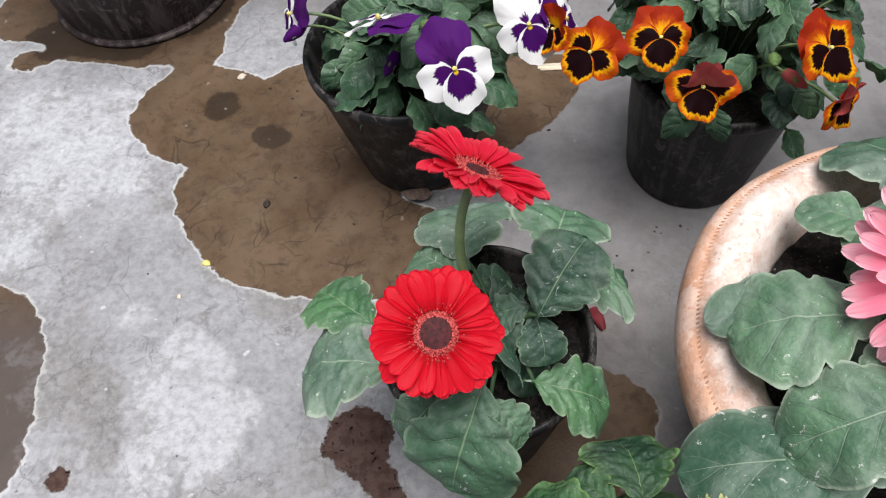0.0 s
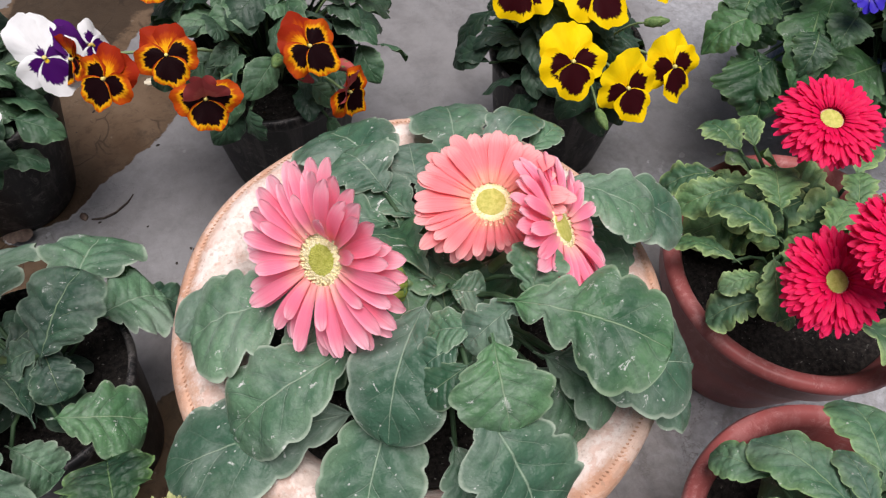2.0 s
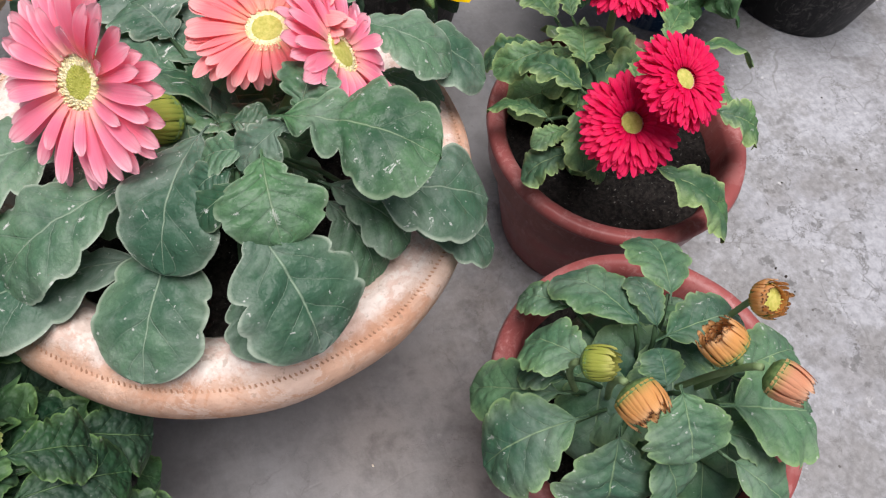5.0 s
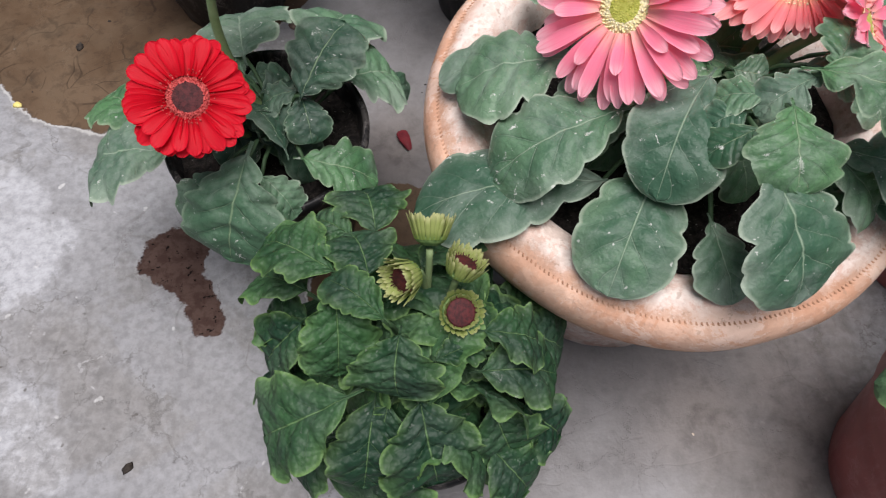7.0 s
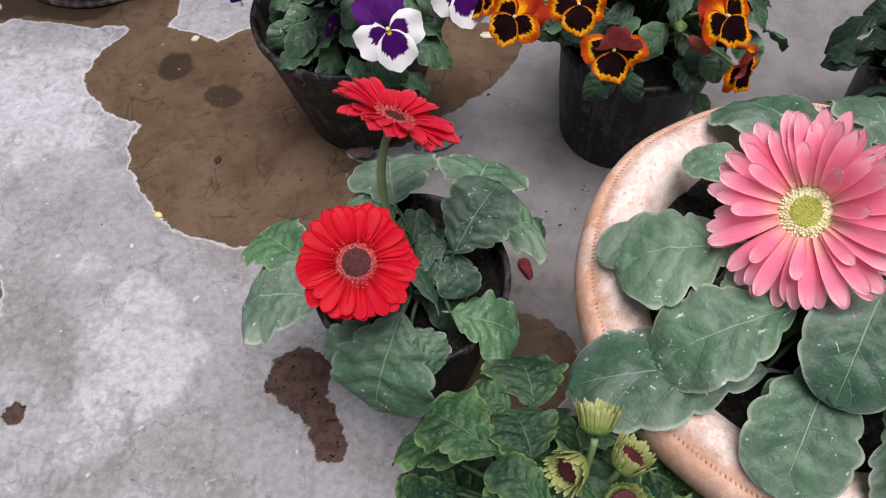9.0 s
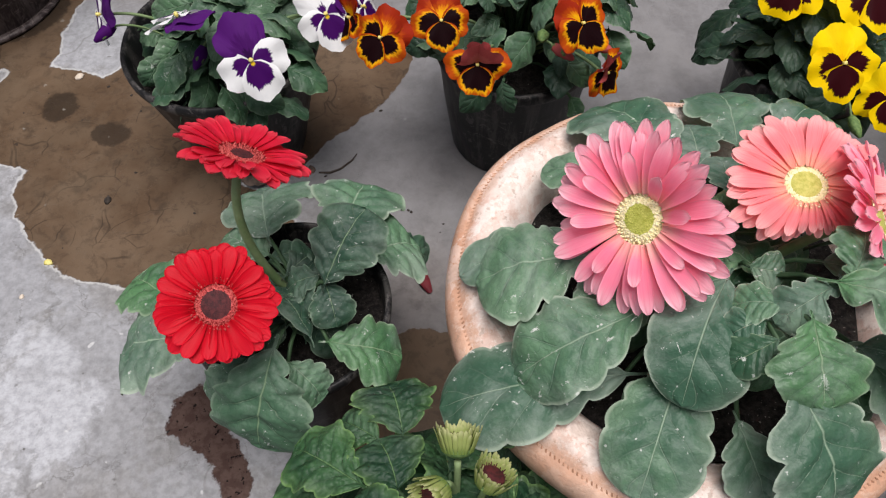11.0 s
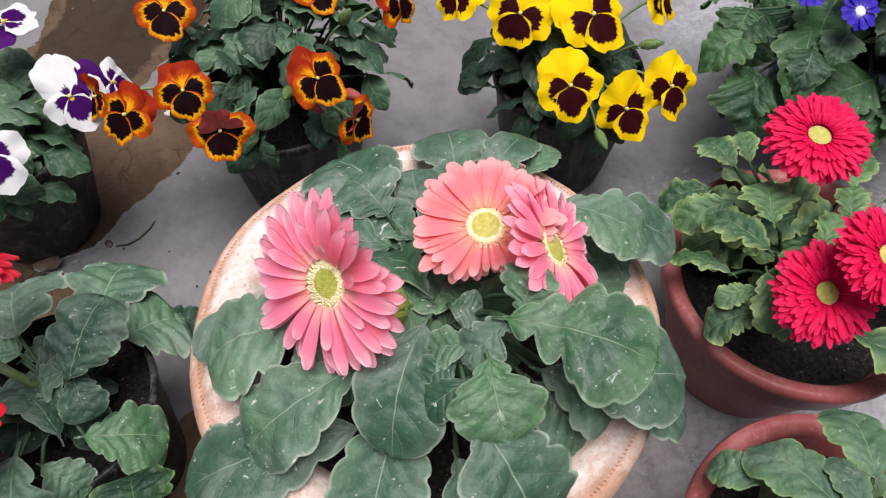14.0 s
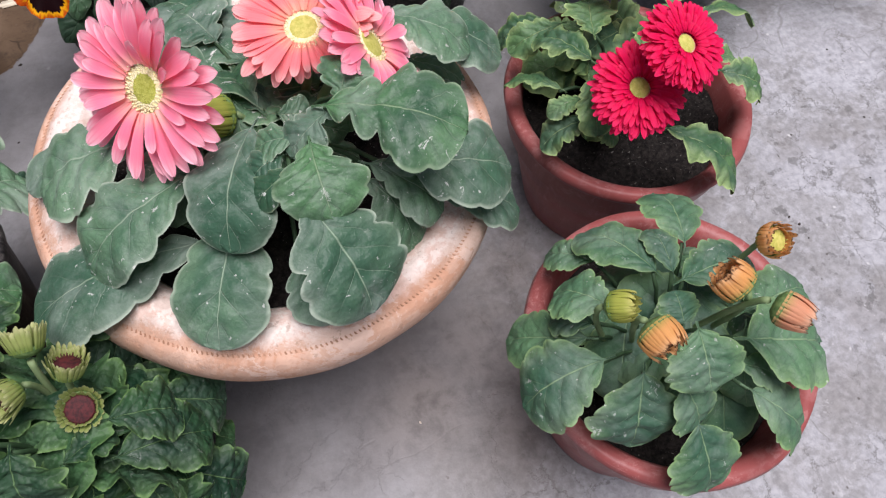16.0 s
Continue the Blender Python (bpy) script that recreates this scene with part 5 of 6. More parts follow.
CRIMSON_B = [
    (0.585, 0.110, 0.200, 0.603, 0.089, 0.190, 0.017, 0),
    (0.624, 0.079, 0.215, 0.683, 0.020, 0.185, 0.048, 0),
    (0.702, 0.110, 0.215, 0.755, 0.090, 0.190, 0.039, 0),
    (0.709, 0.123, 0.210, 0.744, 0.124, 0.200, 0.021, 0),
    (0.702, 0.160, 0.225, 0.797, 0.160, 0.195, 0.019, 0),
    (0.705, 0.186, 0.210, 0.762, 0.232, 0.200, 0.028, 0),
    (0.677, 0.146, 0.225, 0.704, 0.186, 0.225, 0.023, 0),
    (0.631, 0.130, 0.230, 0.673, 0.159, 0.235, 0.027, 0),
    (0.650, 0.240, 0.200, 0.667, 0.285, 0.195, 0.020, 0),
]

CINERARIA_LEAVES = [
    (0.720, 0.356, 0.190, 0.707, 0.298, 0.150, 0.082, 0),
    (0.782, 0.368, 0.220, 0.729, 0.299, 0.190, 0.055, 0),
    (0.737, 0.407, 0.220, 0.711, 0.380, 0.200, 0.050, 0),
    (0.832, 0.312, 0.190, 0.930, 0.281, 0.155, 0.082, 0),
    (0.736, 0.343, 0.190, 0.686, 0.336, 0.155, 0.060, 0),
    (0.764, 0.341, 0.220, 0.734, 0.308, 0.200, 0.043, 0),
    (0.736, 0.379, 0.210, 0.675, 0.376, 0.180, 0.052, 0),
    (0.751, 0.394, 0.220, 0.704, 0.382, 0.200, 0.050, 0),
    (0.832, 0.319, 0.180, 0.832, 0.288, 0.130, 0.045, 0),
    (0.915, 0.306, 0.190, 0.956, 0.273, 0.150, 0.054, 0),
    (0.800, 0.340, 0.230, 0.765, 0.314, 0.220, 0.041, 0),
    (0.876, 0.334, 0.220, 0.950, 0.319, 0.190, 0.056, 0),
]


# ---- the clay bowl of pink gerberas ----
S = SPOTS["bowl"]
plant = thing("potted_gerbera", (*S, 0), "pink gerberas with dusty green leaves in a terracotta bowl", "potted plant", "potted gerberas")
clay_bowl(plant)
rosette(plant, S, BOWL_OUTER, LEAF_DUSTY, "gerbera", (0.345, 0.160, 0.215), 11)
rosette(plant, S, BOWL_INNER, (LEAF_DUSTY, LEAF_DARK), ("gerbera", "gerbera", "gerbera", "lobed", "lobed", "lobed", "small", "small", "small", "small"), (0.345, 0.160, 0.215), 12)
rosette(plant, S, BOWL_BACK, LEAF_DUSTY, "gerbera", (0.345, 0.160, 0.215), 15)
rosette(plant, S, BOWL_FILL, LEAF_DUSTY, "gerbera", (0.345, 0.160, 0.215), 14)
foliage(plant, S, 26, 0.090, 0.230, 0.285, 0.070, LEAF_DARK, "gerbera", 13, 0.66)
daisy(plant, S, (0.275, 0.155, 0.333), (-0.66, -0.38, 0.64), 0.057, ((29, 1.0, 0.0104, 2, 0.0), (24, 0.95, 0.0096, 9, 0.04), (8, 0.70, 0.008, 26, 0.06)),
      PINK, CORE_GREEN, RING_CREAM, 0.29, 0.52, (0.330, 0.168, 0.215), "large pink gerbera flower with a green heart", 21, 420, tall=0.032, droop=((0.75, 0.3, 0.6), 75, 0.98, 28))
daisy(plant, S, (0.375, 0.166, 0.333), (-0.10, -0.12, 1.0), 0.048, ((31, 1.0, 0.0100, 4, 0.0), (28, 0.92, 0.0092, 10, 0.03)),
      CORAL, CORE_YELLOW, RING_CREAM, 0.285, 0.62, (0.350, 0.165, 0.215), "coral pink gerbera flower with curled lower petals", 22, 420, tall=0.032, droop=((-0.1, -1, 0), 80, 0.56, -40))
daisy(plant, S, (0.409, 0.141, 0.330), (0.72, -0.22, 0.66), 0.048, ((28, 1.0, 0.0100, 4, 0.0), (20, 0.90, 0.0090, 10, 0.03)),
      PINK, CORE_YELLOW, RING_CREAM, 0.30, 0.62, (0.362, 0.160, 0.215), "pink gerbera flower turned on its side", 23, 360, tall=0.032)
bud(plant, S, (0.309, 0.148, 0.300), (-0.80, -0.20, 0.50), 0.0145, 0.025, BUD_YELLOW, (0.358, 0.128, 0.235), "closed green and yellow gerbera bud", 24, 24, 86)

# ---- the red gerbera ----
S = SPOTS["red"]
plant = thing("potted_gerbera", (*S, 0), "red gerbera with two flowers in a black plastic pot", "potted plant", "potted gerberas")
plastic_pot(plant, 0.078, 0.055, 0.165, BLACK, "small black plastic nursery pot", 0, 5, 0.86)
rosette(plant, S, RED_A, (LEAF_DUSTY, LEAF_DARK, LEAF_DEEP, LEAF_DEEP), "broad", (0.062, 0.214, 0.14), 31)
rosette(plant, S, RED_B, (LEAF_DEEP, LEAF_DUSTY, LEAF_DUSTY, LEAF_DUSTY, LEAF_DARK, LEAF_DEEP, LEAF_DUSTY, LEAF_DEEP), "broad", (0.062, 0.214, 0.14), 34)
foliage(plant, S, 12, 0.058, 0.150, 0.185, 0.060, LEAF_DEEP, "gerbera", 30, 0.6)
daisy(plant, S, (0.019, 0.170, 0.259), (0.05, -0.20, 0.39), 0.040, ((29, 1.0, 0.0106, 2, 0.0), (27, 0.95, 0.0098, 6, 0.03)),
      RED, CORE_BROWN, RING_ROSE, 0.38, 0.62, (0.055, 0.210, 0.14), "bright red gerbera flower with a dark heart", 32, 420, tall=0.05)
daisy(plant, S, (0.045, 0.249, 0.308), (0.40, 0.46, 0.79), 0.044, ((27, 1.0, 0.0112, 10, 0.0), (25, 0.93, 0.0105, 15, 0.03)),
      ROSE_RED, CORE_BROWN, RING_ROSE, 0.40, 0.40, (0.062, 0.222, 0.14), "red gerbera flower seen across its face", 33, 380, tall=0.05)

# ---- the leafy gerbera with half-open heads ----
S = SPOTS["green"]
plant = thing("potted_gerbera", (*S, 0), "crinkled dark green gerbera with half-open cream heads", "potted plant", "potted gerberas")
plastic_pot(plant, 0.080, 0.057, 0.150, BLACK, "small black plastic nursery pot", 0, 6, 0.88)
rosette(plant, S, GREEN_A, LEAF_LUSH, "lush", (0.150, 0.022, 0.13), 41)
rosette(plant, S, GREEN_B, LEAF_LUSH, "lush", (0.150, 0.022, 0.13), 42)
foliage(plant, S, 40, 0.104, 0.140, 0.215, 0.068, LEAF_LUSH, "lush", 40, 0.72)
for i, (c, n, r, h) in enumerate((((0.160, 0.060, 0.262), (0.10, 0.80, 0.50), 0.0100, 0.016), ((0.146, 0.038, 0.258), (-0.60, -0.45, 0.45), 0.0095, 0.016), ((0.176, 0.041, 0.254), (0.35, 0.35, 0.75), 0.0098, 0.014))):
    bud(plant, S, c, n, r, h, BUD_CREAM, (0.155, 0.030, 0.13), "half-open cream and green gerbera head", 43 + i, 26, 76, CORE_BROWN, curl=0.06)
bud(plant, S, (0.174, 0.021, 0.240), (0.10, -0.35, 0.85), 0.0112, 0.0075, BUD_CREAM, (0.158, 0.030, 0.13), "young gerbera head with a dark brown heart", 48, 30, 68, CORE_BROWN, curl=0.0)

# ---- the crimson gerbera ----
S = SPOTS["crimson"]
plant = thing("potted_gerbera", (*S, 0), "crimson double gerberas in a terracotta-coloured plastic pot", "potted plant", "potted gerberas")
plastic_pot(plant, 0.112, 0.074, 0.160, TERRA, "scuffed terracotta-coloured plastic pot", 0.045, 7, 0.80)
rosette(plant, S, CRIMSON_A, LEAF_PALE, "crisp", (0.650, 0.155, 0.125), 51)
rosette(plant, S, CRIMSON_B, LEAF_PALE, "crisp", (0.650, 0.155, 0.125), 52)
foliage(plant, S, 22, 0.080, 0.155, 0.215, 0.058, LEAF_PALE, "crisp", 50, 0.6, shift=(-0.012, 0.038))
DOUBLE = ((58, 1.0, 0.0056, -5, 0.0), (54, 0.94, 0.0052, 2, 0.03), (48, 0.84, 0.0046, 8, 0.06), (40, 0.66, 0.0038, 15, 0.08), (30, 0.45, 0.0028, 28, 0.09))
for i, (c, n, r, f) in enumerate((((0.649, 0.199, 0.286), (-0.10, -0.12, 0.9), 0.040, (0.655, 0.165, 0.125)), ((0.631, 0.093, 0.290), (0.12, -0.32, 0.8), 0.036, (0.660, 0.150, 0.125)), ((0.604, 0.093, 0.254), (-0.08, -0.32, 0.8), 0.039, (0.650, 0.145, 0.125)))):
    daisy(plant, S, c, n, r, DOUBLE, CRIMSON, CORE_YELLOW, RING_CRIMSON, 0.25, 0.80, f, "crimson double gerbera flower with a pale yellow heart", 53 + i, 220, tall=0.03)

# ---- the budding gerbera ----
S = SPOTS["budding"]
plant = thing("potted_gerbera", (*S, 0), "gerbera with orange buds in a terracotta-coloured plastic pot", "potted plant", "potted gerberas")
plastic_pot(plant, 0.110, 0.074, 0.165, TERRA, "scuffed terracotta-coloured plastic pot", 0.045, 8, 0.80)
rosette(plant, S, BUDDING_A, LEAF_FRESH, "dentate", (0.550, -0.068, 0.13), 61)
rosette(plant, S, BUDDING_B, LEAF_FRESH, "dentate", (0.550, -0.068, 0.13), 62)
foliage(plant, S, 30, 0.086, 0.165, 0.210, 0.066, LEAF_FRESH, "dentate", 60, 0.66)
for i, (c, n, r, h, mat, tilt, label) in enumerate((
        ((0.486, -0.058, 0.272), (0.55, -0.45, 0.5), 0.0120, 0.019, BUD_YELLOW, 80, "closed yellow-green gerbera bud"),
        ((0.491, -0.086, 0.290), (0.15, -0.92, 0.10), 0.0160, 0.020, BUD_ORANGE, 84, "nodding orange gerbera bud"),
        ((0.567, -0.105, 0.294), (0.40, -0.80, 0.15), 0.0140, 0.022, BUD_PEACH, 84, "nodding peach gerbera bud"),
        ((0.608, -0.057, 0.266), (0.05, -0.45, 0.80), 0.0135, 0.015, BUD_ORANGE, 70, "opening gerbera bud with a yellow heart"),
        ((0.556, -0.080, 0.286), (-0.45, 0.70, 0.30), 0.0160, 0.019, BUD_ORANGE, 80, "fading orange gerbera bud"))):
    bud(plant, S, c, n, 0.84 * r, 0.86 * h, mat, (0.552 + 0.01 * (i - 2), -0.066, 0.13), label, 63 + i, 28, tilt, CORE_YELLOW if i == 3 else None)

# ---- pansies ----
S = SPOTS["white"]
plant = thing("potted_pansy", (*S, 0), "white and purple pansies in a black plastic pot", "potted plant", "potted pansies")
plastic_pot(plant, 0.098, 0.060, 0.160, BLACK, "black plastic nursery pot", 0, 9, 0.84)
foliage(plant, S, 100, 0.110, 0.142, 0.212, 0.042, LEAF_PANSY, "pansy", 71, 0.64, shift=(0.016, -0.008))
for i, (c, n, s, roll, fold) in enumerate((
        ((0.031, 0.415, 0.231), (0.0, -0.62, 0.60), 0.069, 18, 0), ((0.094, 0.480, 0.217), (0.05, -0.62, 0.62), 0.066, 20, 0),
        ((-0.030, 0.462, 0.245), (-0.25, 0.55, 0.70), 0.064, 20, 0), ((-0.118, 0.520, 0.205), (-0.85, -0.25, 0.35), 0.060, -25, 0),
        ((0.128, 0.500, 0.205), (0.75, -0.20, 0.45), 0.055, 20, 0), ((0.05, 0.56, 0.245), (0.1, 0.1, 0.9), 0.062, 10, 0), ((-0.05, 0.60, 0.235), (-0.2, 0.2, 0.8), 0.06, 60, 0))):
    pansy(plant, S, c, n, s, "pale" if i == 1 else "white", (S[0] + 0.2 * (c[0] - S[0]), S[1] + 0.2 * (c[1] - S[1]), 0.15), 72 + i, roll, fold)
for i, (c, w) in enumerate((((-0.020, 0.470, 0.200), (-0.3, -0.5, -0.3)), ((-0.105, 0.508, 0.200), (-0.6, -0.4, -0.2)), ((0.005, 0.470, 0.228), (0.3, -0.5, 0.3)))):
    pansy_bud(plant, S, c, w, 0.022, W_TOP if i < 2 else CALYX, 180 + i)

S = SPOTS["orange"]
plant = thing("potted_pansy", (*S, 0), "orange and black pansies in a straight black pot", "potted plant", "potted pansies")
plastic_pot(plant, 0.084, 0.065, 0.150, BLACK, "straight black plastic nursery pot", 0, 10, 0.86)
foliage(plant, S, 118, 0.132, 0.150, 0.262, 0.045, (LEAF_PANSY, LEAF_PANSY, LEAF_PANSY_DARK), "pansy", 81, 0.62, shift=(0.004, 0.014))
for i, (c, n, s, roll, fold) in enumerate((
        ((0.195, 0.438, 0.235), (-0.05, -0.62, 0.62), 0.055, 5, 0), ((0.219, 0.386, 0.231), (0.02, -0.70, 0.55), 0.056, -2, 66),
        ((0.141, 0.438, 0.222), (-0.45, -0.55, 0.55), 0.055, -15, 0), ((0.193, 0.523, 0.253), (-0.15, -0.50, 0.75), 0.058, 4, 0),
        ((0.308, 0.398, 0.255), (0.30, -0.60, 0.55), 0.055, 22, 0), ((0.335, 0.388, 0.205), (0.55, -0.60, 0.35), 0.051, 14, 55),
        ((0.257, 0.543, 0.262), (-0.05, 0.55, 0.70), 0.055, 0, 0), ((0.329, 0.505, 0.260), (0.25, -0.35, 0.70), 0.051, -14, 30),
        ((0.403, 0.492, 0.240), (0.62, -0.40, 0.45), 0.055, 12, 0), ((0.300, 0.600, 0.250), (0.1, 0.2, 0.9), 0.053, 30, 0), ((0.115, 0.475, 0.215), (-0.7, -0.2, 0.45), 0.046, 10, 40))):
    pansy(plant, S, c, n, 0.94 * s, "orange", (S[0] + 0.2 * (c[0] - S[0]), S[1] + 0.2 * (c[1] - S[1]), 0.15), 82 + i, roll, fold)
for i, (c, w) in enumerate((((0.292, 0.415, 0.215), (0.5, -0.5, -0.1)), ((0.284, 0.425, 0.222), (-0.2, -0.6, 0.3)), ((0.330, 0.425, 0.205), (0.5, -0.5, 0.1)), ((0.345, 0.470, 0.245), (0.3, -0.3, 0.8)))):
    pansy_bud(plant, S, c, w, 0.021, O_BACK if i % 2 == 0 else CALYX, 190 + i)

S = SPOTS["yellow"]
plant = thing("potted_pansy", (*S, 0), "yellow pansies with maroon blotches in a black pot", "potted plant", "potted pansies")
plastic_pot(plant, 0.080, 0.060, 0.150, BLACK, "black plastic nursery pot", 0, 11, 0.86)
foliage(plant, S, 80, 0.108, 0.120, 0.225, 0.052, LEAF_PANSY_DARK, "pansy", 91, shift=(-0.012, 0.0))
for i, (c, n, s, roll, fold) in enumerate((
        ((0.518, 0.344, 0.237), (0.0, -0.66, 0.58), 0.060, 0, 0), ((0.584, 0.346, 0.185), (0.05, -0.72, 0.48), 0.060, 10, 16),
        ((0.638, 0.360, 0.185), (0.22, -0.70, 0.48), 0.062, -4, 0), ((0.502, 0.430, 0.250), (-0.25, -0.60, 0.55), 0.064, -16, 0),
        ((0.565, 0.409, 0.250), (0.15, -0.50, 0.65), 0.070, 14, 0), ((0.656, 0.440, 0.225), (0.55, -0.35, 0.50), 0.056, 10, 40),
        ((0.463, 0.500, 0.225), (-0.50, -0.20, 0.50), 0.054, -10, 0), ((0.575, 0.500, 0.250), (0.1, 0.3, 0.9), 0.058, 30, 0))):
    pansy(plant, S, c, n, s, "yellow", (S[0] + 0.2 * (c[0] - S[0]), S[1] + 0.2 * (c[1] - S[1]), 0.15), 92 + i, roll, fold)
for i, (c, w) in enumerate((((0.603, 0.378, 0.230), (0.7, -0.3, 0.2)), ((0.553, 0.338, 0.172), (0.1, -0.7, -0.2)))):
    pansy_bud(plant, S, c, w, 0.020, CALYX, 200 + i)

# ---- the blue cineraria and the pots behind ----
S = SPOTS["blue"]
plant = thing("potted_cineraria", (*S, 0), "violet-blue cineraria with large toothed leaves", "potted plant")
plastic_pot(plant, 0.085, 0.066, 0.140, BLUE, "dark blue plastic pot", 0, 12, 0.86)
rosette(plant, S, CINERARIA_LEAVES, LEAF_CIN, "round", (0.90, 0.40, 0.14), 103)
foliage(plant, S, 76, 0.165, 0.150, 0.240, 0.062, LEAF_CIN, "round", 101, 0.98, shift=(-0.050, -0.030))
for i, (c, n) in enumerate((((0.786, 0.331, 0.262), (-0.1, -0.5, 0.8)), ((0.813, 0.297, 0.272), (0.0, -0.5, 0.8)), ((0.861, 0.296, 0.262), (0.2, -0.5, 0.8)), ((0.835, 0.345, 0.275), (0, -0.3, 0.9)),
                             ((0.80, 0.36, 0.27), (-0.2, -0.2, 0.9)), ((0.88, 0.35, 0.27), (0.2, -0.3, 0.9)), ((0.90, 0.31, 0.262), (0.3, -0.4, 0.8)), ((0.86, 0.40, 0.275), (0, 0, 1)), ((0.76, 0.37, 0.26), (-0.3, -0.2, 0.9)))):
    daisy(plant, S, c, n, 0.018, ((13, 1.0, 0.008, 4, 0.0),), CINE, CORE_WHITE, CORE_WHITE, 0.30, 0.5, (0.87, 0.38, 0.16), "small violet-blue daisy flower", 110 + i, 30, 0.0012)

S = (1.125, 0.385)
plant = thing("potted_plant", (*S, 0), "green bedding plant in a large black pot", "potted plant")
plastic_pot(plant, 0.120, 0.089, 0.190, BLACK, "large black plastic nursery pot", 0, 13, 0.86)
foliage(plant, S, 40, 0.125, 0.185, 0.250, 0.055, LEAF_PANSY, "pansy", 121)

S = (-0.400, 0.835)
plant = thing("plant_pot", (*S, 0), "big dark brown plastic pot standing on wet floor", "pot")
plastic_pot(plant, 0.150, 0.112, 0.230, BROWN, "dark brown plastic pot", 0, 14, 0.85)
part("foot_ring", lathe([(0.108, 0.001), (0.119, 0.001), (0.1205, 0.004), (0.119, 0.007), (0.112, 0.009), (0.108, 0.001)], 72, 0.006, 14), BROWN, plant, "worn foot ring")
foliage(plant, S, 30, 0.130, 0.215, 0.300, 0.060, LEAF_PANSY, "pansy", 131)


# ---- small things on the floor ----
DRY = plain_material("dry_leaf", (0.07, 0.045, 0.036), (0.16, 0.115, 0.09), 0.8, 90.0)
WINE = plain_material("wine_petal", (0.10, 0.006, 0.012), (0.17, 0.015, 0.022), 0.6, 120.0)
STONE = plain_material("pale_stone", (0.50, 0.42, 0.34), (0.68, 0.60, 0.50), 0.8, 200.0)
SEED = plain_material("yellow_seed", (0.62, 0.52, 0.14), (0.75, 0.66, 0.26), 0.7, 200.0)
DARK = plain_material("dark_crumb", (0.018, 0.014, 0.012), (0.05, 0.04, 0.033), 0.9, 200.0)
TWIG = plain_material("dark_twig", (0.04, 0.03, 0.025), (0.09, 0.07, 0.055), 0.85, 200.0)
CREAM = plain_material("cream_plastic", (0.62, 0.54, 0.40), (0.74, 0.66, 0.52), 0.6, 60.0)


def crumb(name, at, size, material, label, category, seed, group=""):
    rng = random.Random(seed)
    bm = bmesh.new()
    bmesh.ops.create_icosphere(bm, subdivisions=2, radius=1)
    for v in bm.verts:
        k = 1 + 0.35 * noise.noise(v.co * 1.7 + Vector((seed, 0, 0)))
        v.co = Vector((v.co.x * size * k, v.co.y * size * 0.72 * k, max(-0.2, v.co.z) * size * 0.55 * k))
    bmesh.ops.rotate(bm, matrix=Matrix.Rotation(rng.uniform(0, 6.28), 3, "Z"), verts=bm.verts)
    low = min(v.co.z for v in bm.verts)
    ob = part(name, bm, material, None, "", Matrix.Translation((at[0], at[1], -low - 0.0003)))
    return tagged(ob, label, category, group)


crumb("pebble", (-0.239, 0.656), 0.0062, STONE, "pale tan pebble lying on wet concrete", "pebble", 1)
crumb("seed", (-0.236, 0.384), 0.0050, SEED, "small yellow seed husk on the concrete", "seed", 2)
crumb("seed", (-0.257, 0.345), 0.0034, STONE, "small cream seed husk on the concrete", "seed", 3)
crumb("crumb_of_soil", (-0.182, 0.459), 0.0055, DARK, "dark crumb of soil on wet concrete", "soil crumb", 4, "soil crumbs")
crumb("crumb_of_soil", (-0.090, 0.002), 0.0052, DARK, "dark crumb of soil on dry concrete", "soil crumb", 5, "soil crumbs")
crumb("pebble", (0.385, -0.013), 0.0015, STONE, "tiny white pebble on grey concrete", "pebble", 6)
rng = random.Random(5)
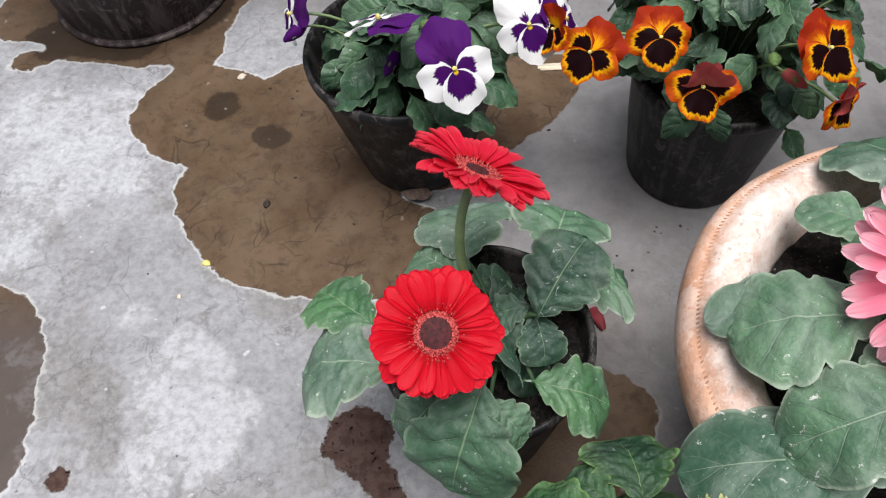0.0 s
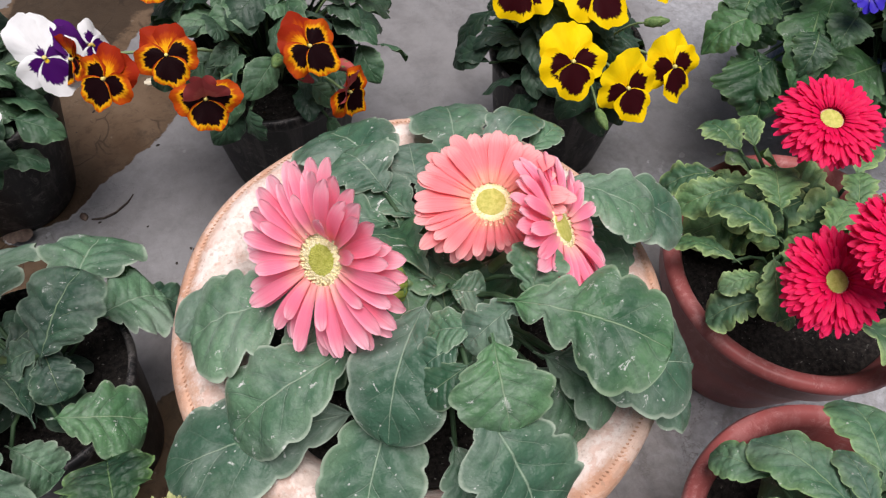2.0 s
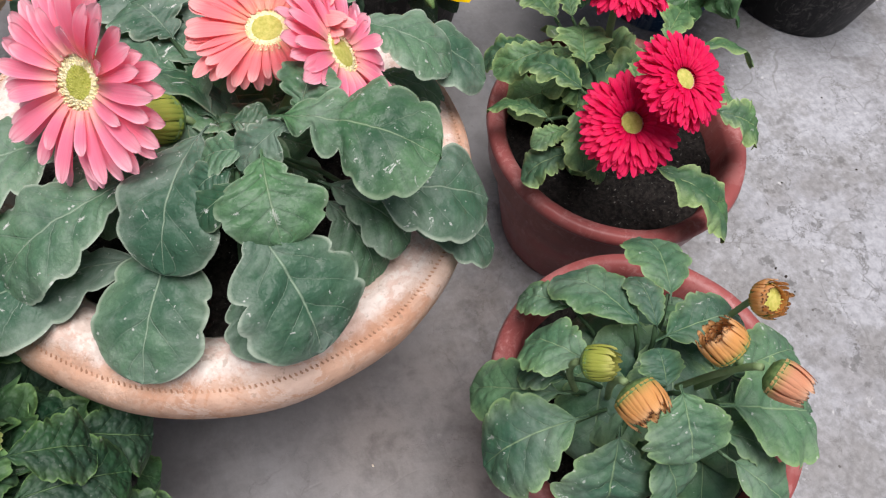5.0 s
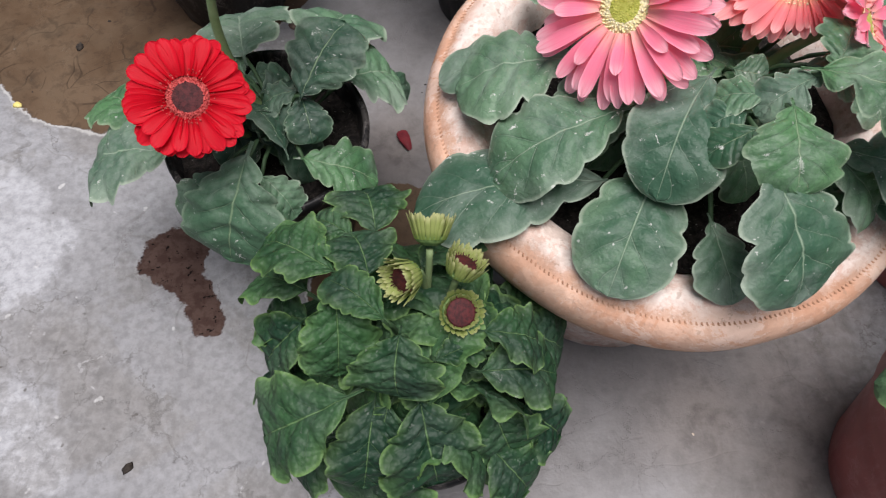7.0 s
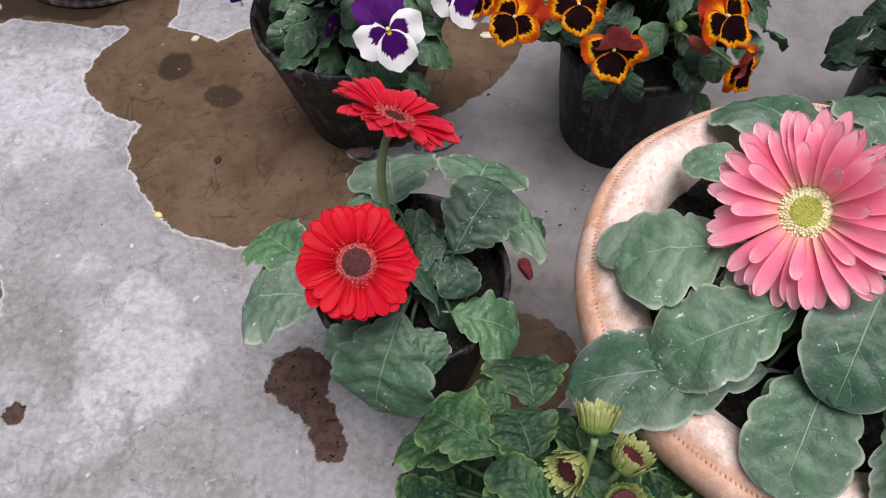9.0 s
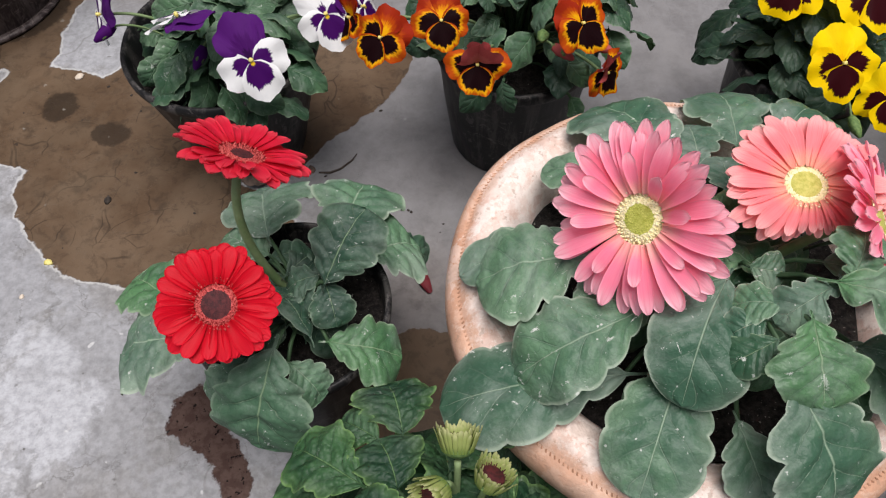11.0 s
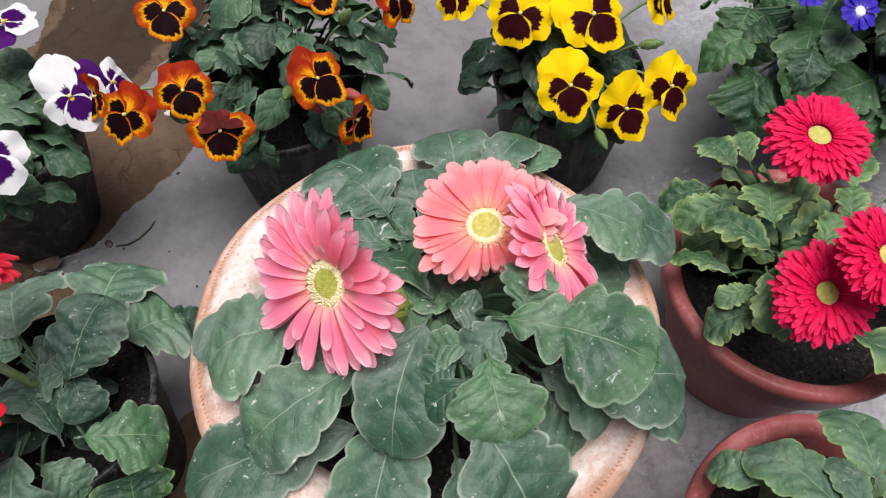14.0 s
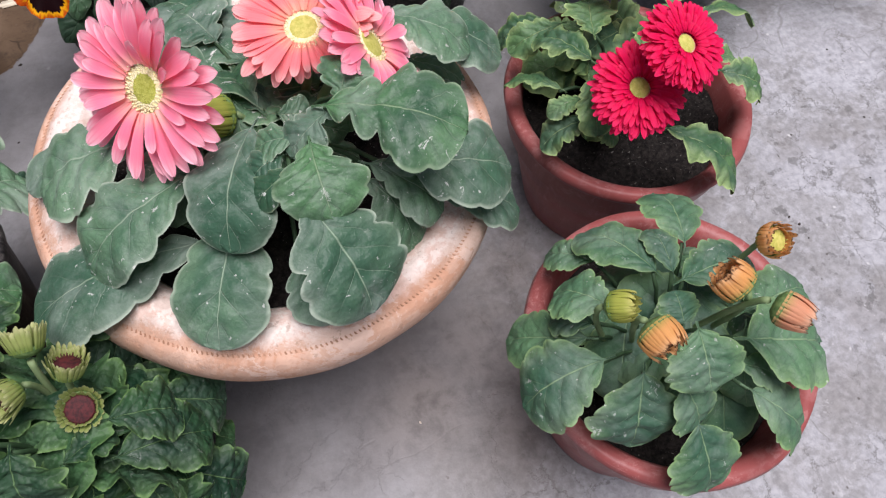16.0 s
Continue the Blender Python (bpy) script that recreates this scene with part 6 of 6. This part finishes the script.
for i in range(26):
    x, y = rng.uniform(-0.30, 0.16), rng.uniform(0.36, 0.64)
    if (x + 0.018) ** 2 + (y - 0.527) ** 2 < 0.008 or x > -0.02 and y < 0.42:
        continue
    crumb("crumb_of_soil", (x, y), rng.uniform(0.0010, 0.0024), DARK, "tiny dark crumb of soil on the floor", "soil crumb", 20 + i, "soil crumbs")
for i in range(16):
    x, y = rng.uniform(0.13, 0.30), rng.uniform(0.36, 0.42)
    crumb("crumb_of_soil", (x, y), rng.uniform(0.0010, 0.0020), DARK, "tiny dark crumb of soil on the floor", "soil crumb", 60 + i, "soil crumbs")
for i in range(14):
    crumb("crumb_of_soil", (rng.uniform(0.75, 1.1), rng.uniform(-0.15, 0.22)), rng.uniform(0.0010, 0.0020), DARK, "tiny dark crumb of soil on the floor", "soil crumb", 90 + i, "soil crumbs")

fallen = part("fallen_petal", ray_petal(0.026, 0.012, 0.30, 0.30, 9), WINE, None, "", Matrix.Translation((0.165, 0.297, 0.0015)) @ Matrix.Rotation(1.9, 4, "Z"))
tagged(fallen, "dried wine-red petal lying on the concrete", "petal")
dry = part("dry_leaf", leaf((0, 0, 0.002), (0.034, -0.008, 0.010), 0.018, 0, "dentate", 77, 24, 8, 0.003), DRY, None, "", Matrix.Translation((-0.036, 0.466, 0.003)))
tagged(dry, "curled dry brown leaf beside a pot", "leaf")
twig = part("twig", tube([(0.055, 0.468, 0.0012), (0.068, 0.466, 0.0016), (0.080, 0.470, 0.0016), (0.094, 0.481, 0.0014), (0.100, 0.490, 0.0010)], [0.0010, 0.0013, 0.0012, 0.0010, 0.0006], 6), TWIG)
tagged(twig, "thin dark twig lying on damp concrete", "twig")
crumb("dry_bud", (0.047, 0.474), 0.0055, DRY, "small dried brown bud on damp concrete", "bud", 7)
bm = bmesh.new()
bmesh.ops.create_cube(bm, size=1)
bmesh.ops.scale(bm, vec=(0.062, 0.011, 0.0016), verts=bm.verts)
bmesh.ops.bevel(bm, geom=[e for e in bm.edges if abs(e.verts[0].co.z - e.verts[1].co.z) > 1e-5], offset=0.003, segments=3, affect="EDGES")
strip = part("plant_label", bm, CREAM, None, "", Matrix.Translation((0.158, 0.655, 0.0012)) @ Matrix.Rotation(0.03, 4, "Z"))
tagged(strip, "cream plastic plant label lying on wet floor", "plant label")
